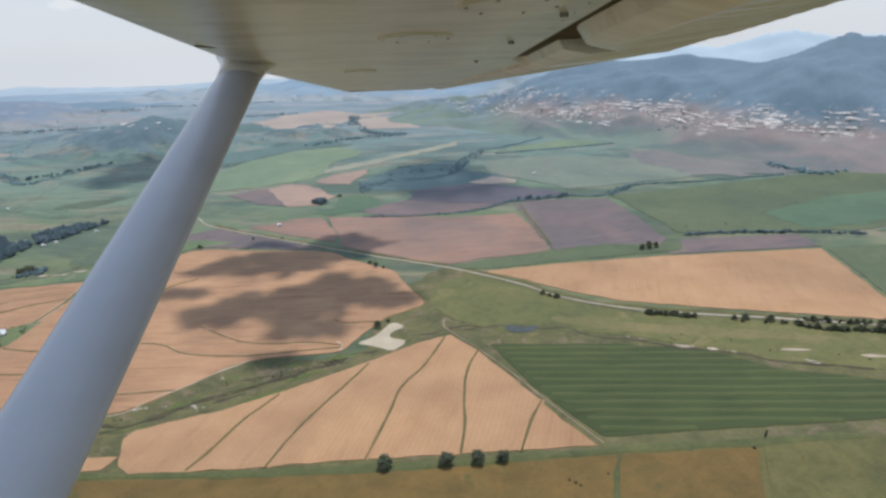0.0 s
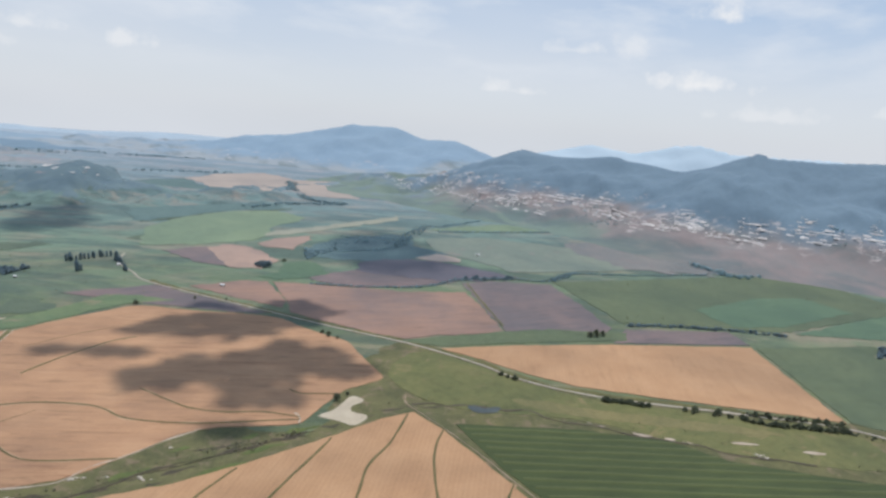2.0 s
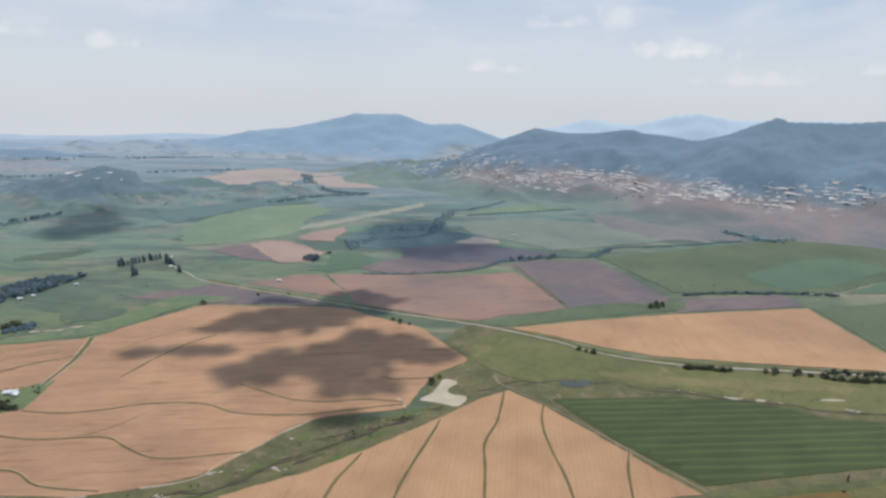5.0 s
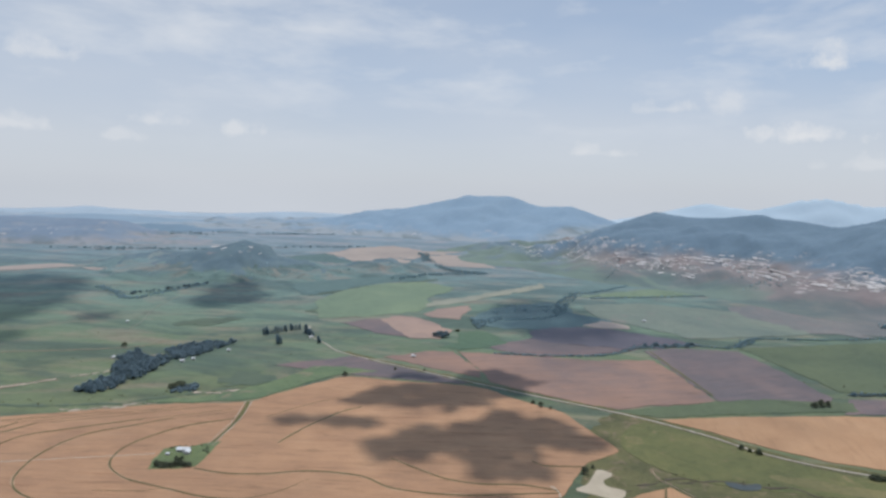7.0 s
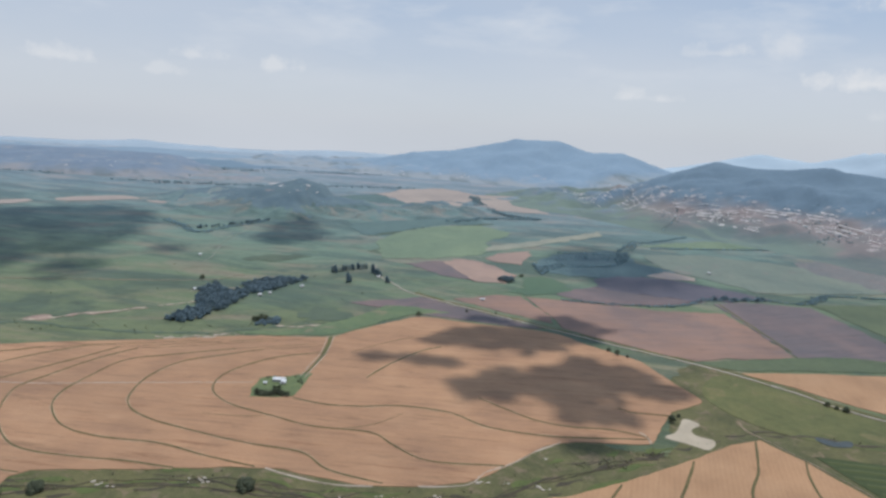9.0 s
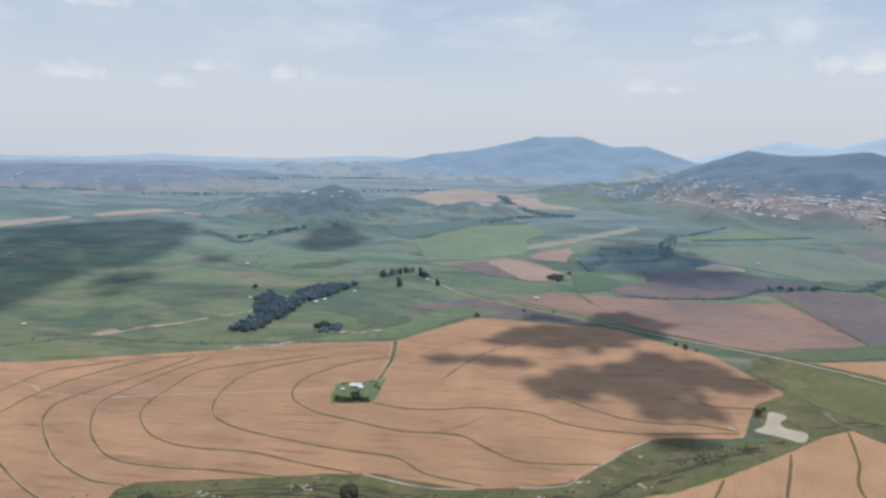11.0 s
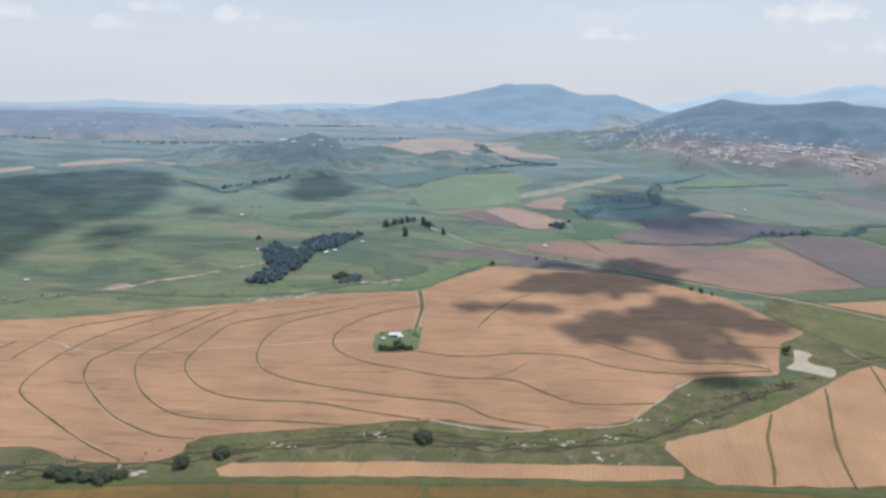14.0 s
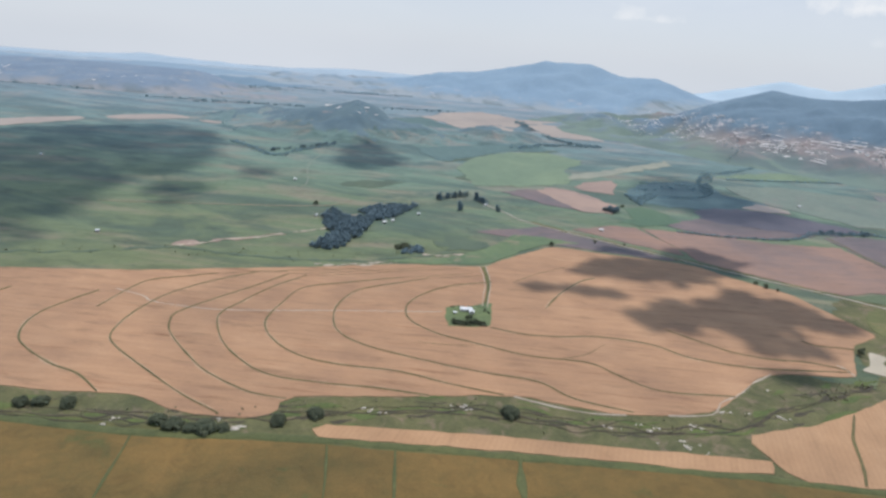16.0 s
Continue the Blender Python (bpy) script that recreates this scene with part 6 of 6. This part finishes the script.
# ---- the aircraft's wing and strut, where the flight begins ----
p = Paint("aged_cream_aircraft_paint", 0.24, 0.0, 0.5)
CREAM = p.done(p.mix(0.6, p.ramp(p.noise(0.5, 6, 0.65), (0.3, (0.62, 0.58, 0.50)), (0.7, (0.80, 0.76, 0.68))), p.ramp(p.noise(0.12, 6, 0.7, p.moved(0, (0.3, 1, 1))), (0.35, (0.50, 0.44, 0.36)), (0.6, (0.80, 0.77, 0.70)))), p.noise(0.25, 3), 0.004, 0.4)
p = Paint("glossy_white_strut_paint", 0.28, 0.0, 0.5)
STRUT = p.done(p.ramp(p.noise(0.3, 5), (0.3, (0.42, 0.43, 0.48)), (0.7, (0.50, 0.51, 0.56))), p.noise(0.4, 2), 0.002, 0.3)
# Near-black colour for the fairing seam and for painted shade in the flap gap.
p = Paint("dark_seam_and_shade", 0.8)
SEAM_SHADE = p.done(p.ramp(p.noise(0.1, 5), (0.3, (0.05, 0.04, 0.03)), (0.7, (0.12, 0.095, 0.07))))
p = Paint("dull_steel_bolt", 0.4, 0.8)
STEEL = p.done(p.ramp(p.noise(0.02, 4), (0.3, (0.12, 0.11, 0.10)), (0.7, (0.25, 0.24, 0.22))))

wing = tagged(new("aircraft_wing"), "cream high wing of a light aircraft with its strut", "aircraft wing")
wing.matrix_basis = Matrix(((0.98768, -0.15649, 0.0, 0.967), (0.1558, 0.9833, 0.0941, 0.237), (-0.01473, -0.09294, 0.99556, 220.644), (0, 0, 0, 1)))


def loft(name, sections, material, parent, label="", smooth=True, capped=True):
    """A skin through rings of points, each ring a section of the part."""
    verts = [v for ring in sections for v in ring]
    n = len(sections[0])
    faces = [(a * n + k, a * n + (k + 1) % n, (a + 1) * n + (k + 1) % n, (a + 1) * n + k) for a in range(len(sections) - 1) for k in range(n)]
    if capped:
        faces += [tuple(range(n))[::-1], tuple(range((len(sections) - 1) * n, len(sections) * n))]
    ob = raw(name, verts, faces, material, parent, label, smooth)
    return ob


def lead(s):
    return -0.415 + max(0.0, s - 2.6) * 0.085


def hinge(s):
    return 0.40 + 0.136 * max(-0.6, s - 0.94) if s < 2.32 else 0.62 + 0.02 * s


def wing_ring(s):
    a, b, z = lead(s), hinge(s), 0.14 - 0.003 * s
    pts = [(b, z), (0.3, z), (0.0, z), (a + 0.16, z), (a + 0.07, z + 0.008), (a + 0.02, z + 0.03), (a, z + 0.06), (a + 0.03, z + 0.10), (a + 0.14, z + 0.15), (0.2, z + 0.19), (b, z + 0.12)]
    return [(c, s, n) for c, n in pts]


skin = loft("wing_skin", [wing_ring(s) for s in np.linspace(-0.4, 6.2, 34)], CREAM, wing, "cream riveted lower wing skin")
tip = []
for k in range(7):
    t = k / 6
    s, shrink = 6.2 + 0.55 * math.sin(t * 1.57), math.cos(t * 1.5)
    tip.append([(0.45 + (c - 0.45) * (0.55 + 0.45 * shrink), s, 0.16 + (n - 0.16) * shrink) for c, _, n in wing_ring(6.2)])
loft("wing_tip", tip, CREAM, wing, "rounded cream wing tip")


def flap_ring(s, a, b, z, ripple):
    pts = [(a + 0.03, z - 0.005), (a + 0.10, z - 0.02), (a + 0.2, z - 0.012 + ripple), (b - 0.02, z + 0.02 + ripple), (b, z + 0.026), (b - 0.02, z + 0.034), (a + 0.2, z + 0.09), (a + 0.06, z + 0.085), (a, z + 0.04)]
    return [(c, s, n) for c, n in pts]


def ripples(lo, hi, pitch):
    return [(s, 0.006 if k % 4 in (1, 2) else 0.0) for k, s in enumerate(np.arange(lo, hi, pitch / 4))]


def flap_nose(s):
    return hinge(s) + 0.035 + 0.16 * max(0.0, (s - 1.3) / 0.4) ** 2


def flap_tail(s):
    return max(hinge(s) + 0.46, 0.96 + 0.265 * (s - 1.26))


loft("flap", [flap_ring(s, flap_nose(s), flap_tail(s), 0.128, r) for s, r in ripples(-0.4, 1.66, 0.085)], CREAM, wing, "cream wing flap with corrugated skin", False)
loft("flap_end", [flap_ring(s, hinge(s) + 0.06, flap_tail(s), 0.132, r) for s, r in ripples(1.7, 2.3, 0.085)], CREAM, wing, "cream outer end of the flap", False)
loft("aileron", [flap_ring(s, hinge(s) + 0.03, 1.24 - max(0, s - 4.5) * 0.04, 0.135, r) for s, r in ripples(2.42, 6.15, 0.085)], CREAM, wing, "cream aileron with corrugated skin", False)
# Dark plate stands in for the shaded cavity ahead of the flap.
loft("flap_gap", [[(hinge(s) - 0.004, s, 0.150), (hinge(s) + 0.30, s, 0.158), (hinge(s) + 0.30, s, 0.17), (hinge(s) - 0.004, s, 0.162)] for s in np.linspace(-0.4, 2.31, 12)], SEAM_SHADE, wing, "dark plate for the shade between wing and flap")
loft("fairing_seam", [[(c - 0.004, s, 0.1385), (c + 0.004, s, 0.1385), (c + 0.004, s, 0.142), (c - 0.004, s, 0.142)] for c, s in ((-0.33, 1.5), (-0.28, 1.56), (-0.224, 1.63), (-0.17, 1.76), (-0.112, 1.95))], SEAM_SHADE, wing, "dark seam of the strut fairing")

top_c, low_c = Vector((-0.315, 2.12, 0.15)), Vector((-0.42, 0.36, -0.51))
down = (low_c - top_c).normalized()
fore = (Vector((1, 0, 0)) - down * down.x).normalized()
side = down.cross(fore)


def strut_ring(t, grow=1.0):
    at = top_c.lerp(low_c, t)
    return [tuple(at + fore * 0.060 * grow * math.cos(a) * (1.0 if math.cos(a) < 0 else 1.15) + side * 0.024 * grow * math.sin(a)) for a in (6.2832 * k / 20 for k in range(20))]


loft("strut", [strut_ring(t) for t in np.linspace(0.0, 1.0, 9)], STRUT, wing, "glossy white streamlined wing strut")
loft("strut_cuff", [strut_ring(t, g) for t, g in ((-0.02, 1.75), (0.0, 1.5), (0.025, 1.25), (0.055, 1.1), (0.09, 1.02))], CREAM, wing, "flared cream cuff at the strut's top")


def disc(name, c, s, r, thick, material, label, sides=24, n=0.14, owner=None):
    bm = bmesh.new()
    bmesh.ops.create_cone(bm, cap_ends=True, segments=sides, radius1=r * 0.94, radius2=r, depth=thick)
    for v in bm.verts:
        v.co += Vector((c, s, n - 0.003 * s - thick / 2 + 0.001))
    return part(name, bm, material, owner or wing, label)


for c, s, r in ((0.15, 1.38, 0.085), (0.25, 0.95, 0.085), (0.05, 2.6, 0.07)):
    cover = disc("inspection_cover", c, s, r, 0.005, CREAM, "round cream inspection cover")
    for k in range(6):
        disc("screw", c + 0.82 * r * math.cos(k * 1.047), s + 0.82 * r * math.sin(k * 1.047), 0.003, 0.0065, STEEL, "steel screw", 8, owner=cover)
for c, s in ((0.4, 1.53), (0.37, 1.06), (0.45, 2.2)):
    disc("drain_bolt", c, s, 0.008, 0.007, STEEL, "dark drain bolt", 8)
disc("bolt", -0.32, 2.1, 0.012, 0.012, STEEL, "dark strut bolt", 8, 0.135)
for k in range(60):
    disc("rivet", hinge(0.05 + k * 0.1) - 0.03, 0.05 + k * 0.1, 0.002, 0.002, STEEL, "", 6, owner=skin)
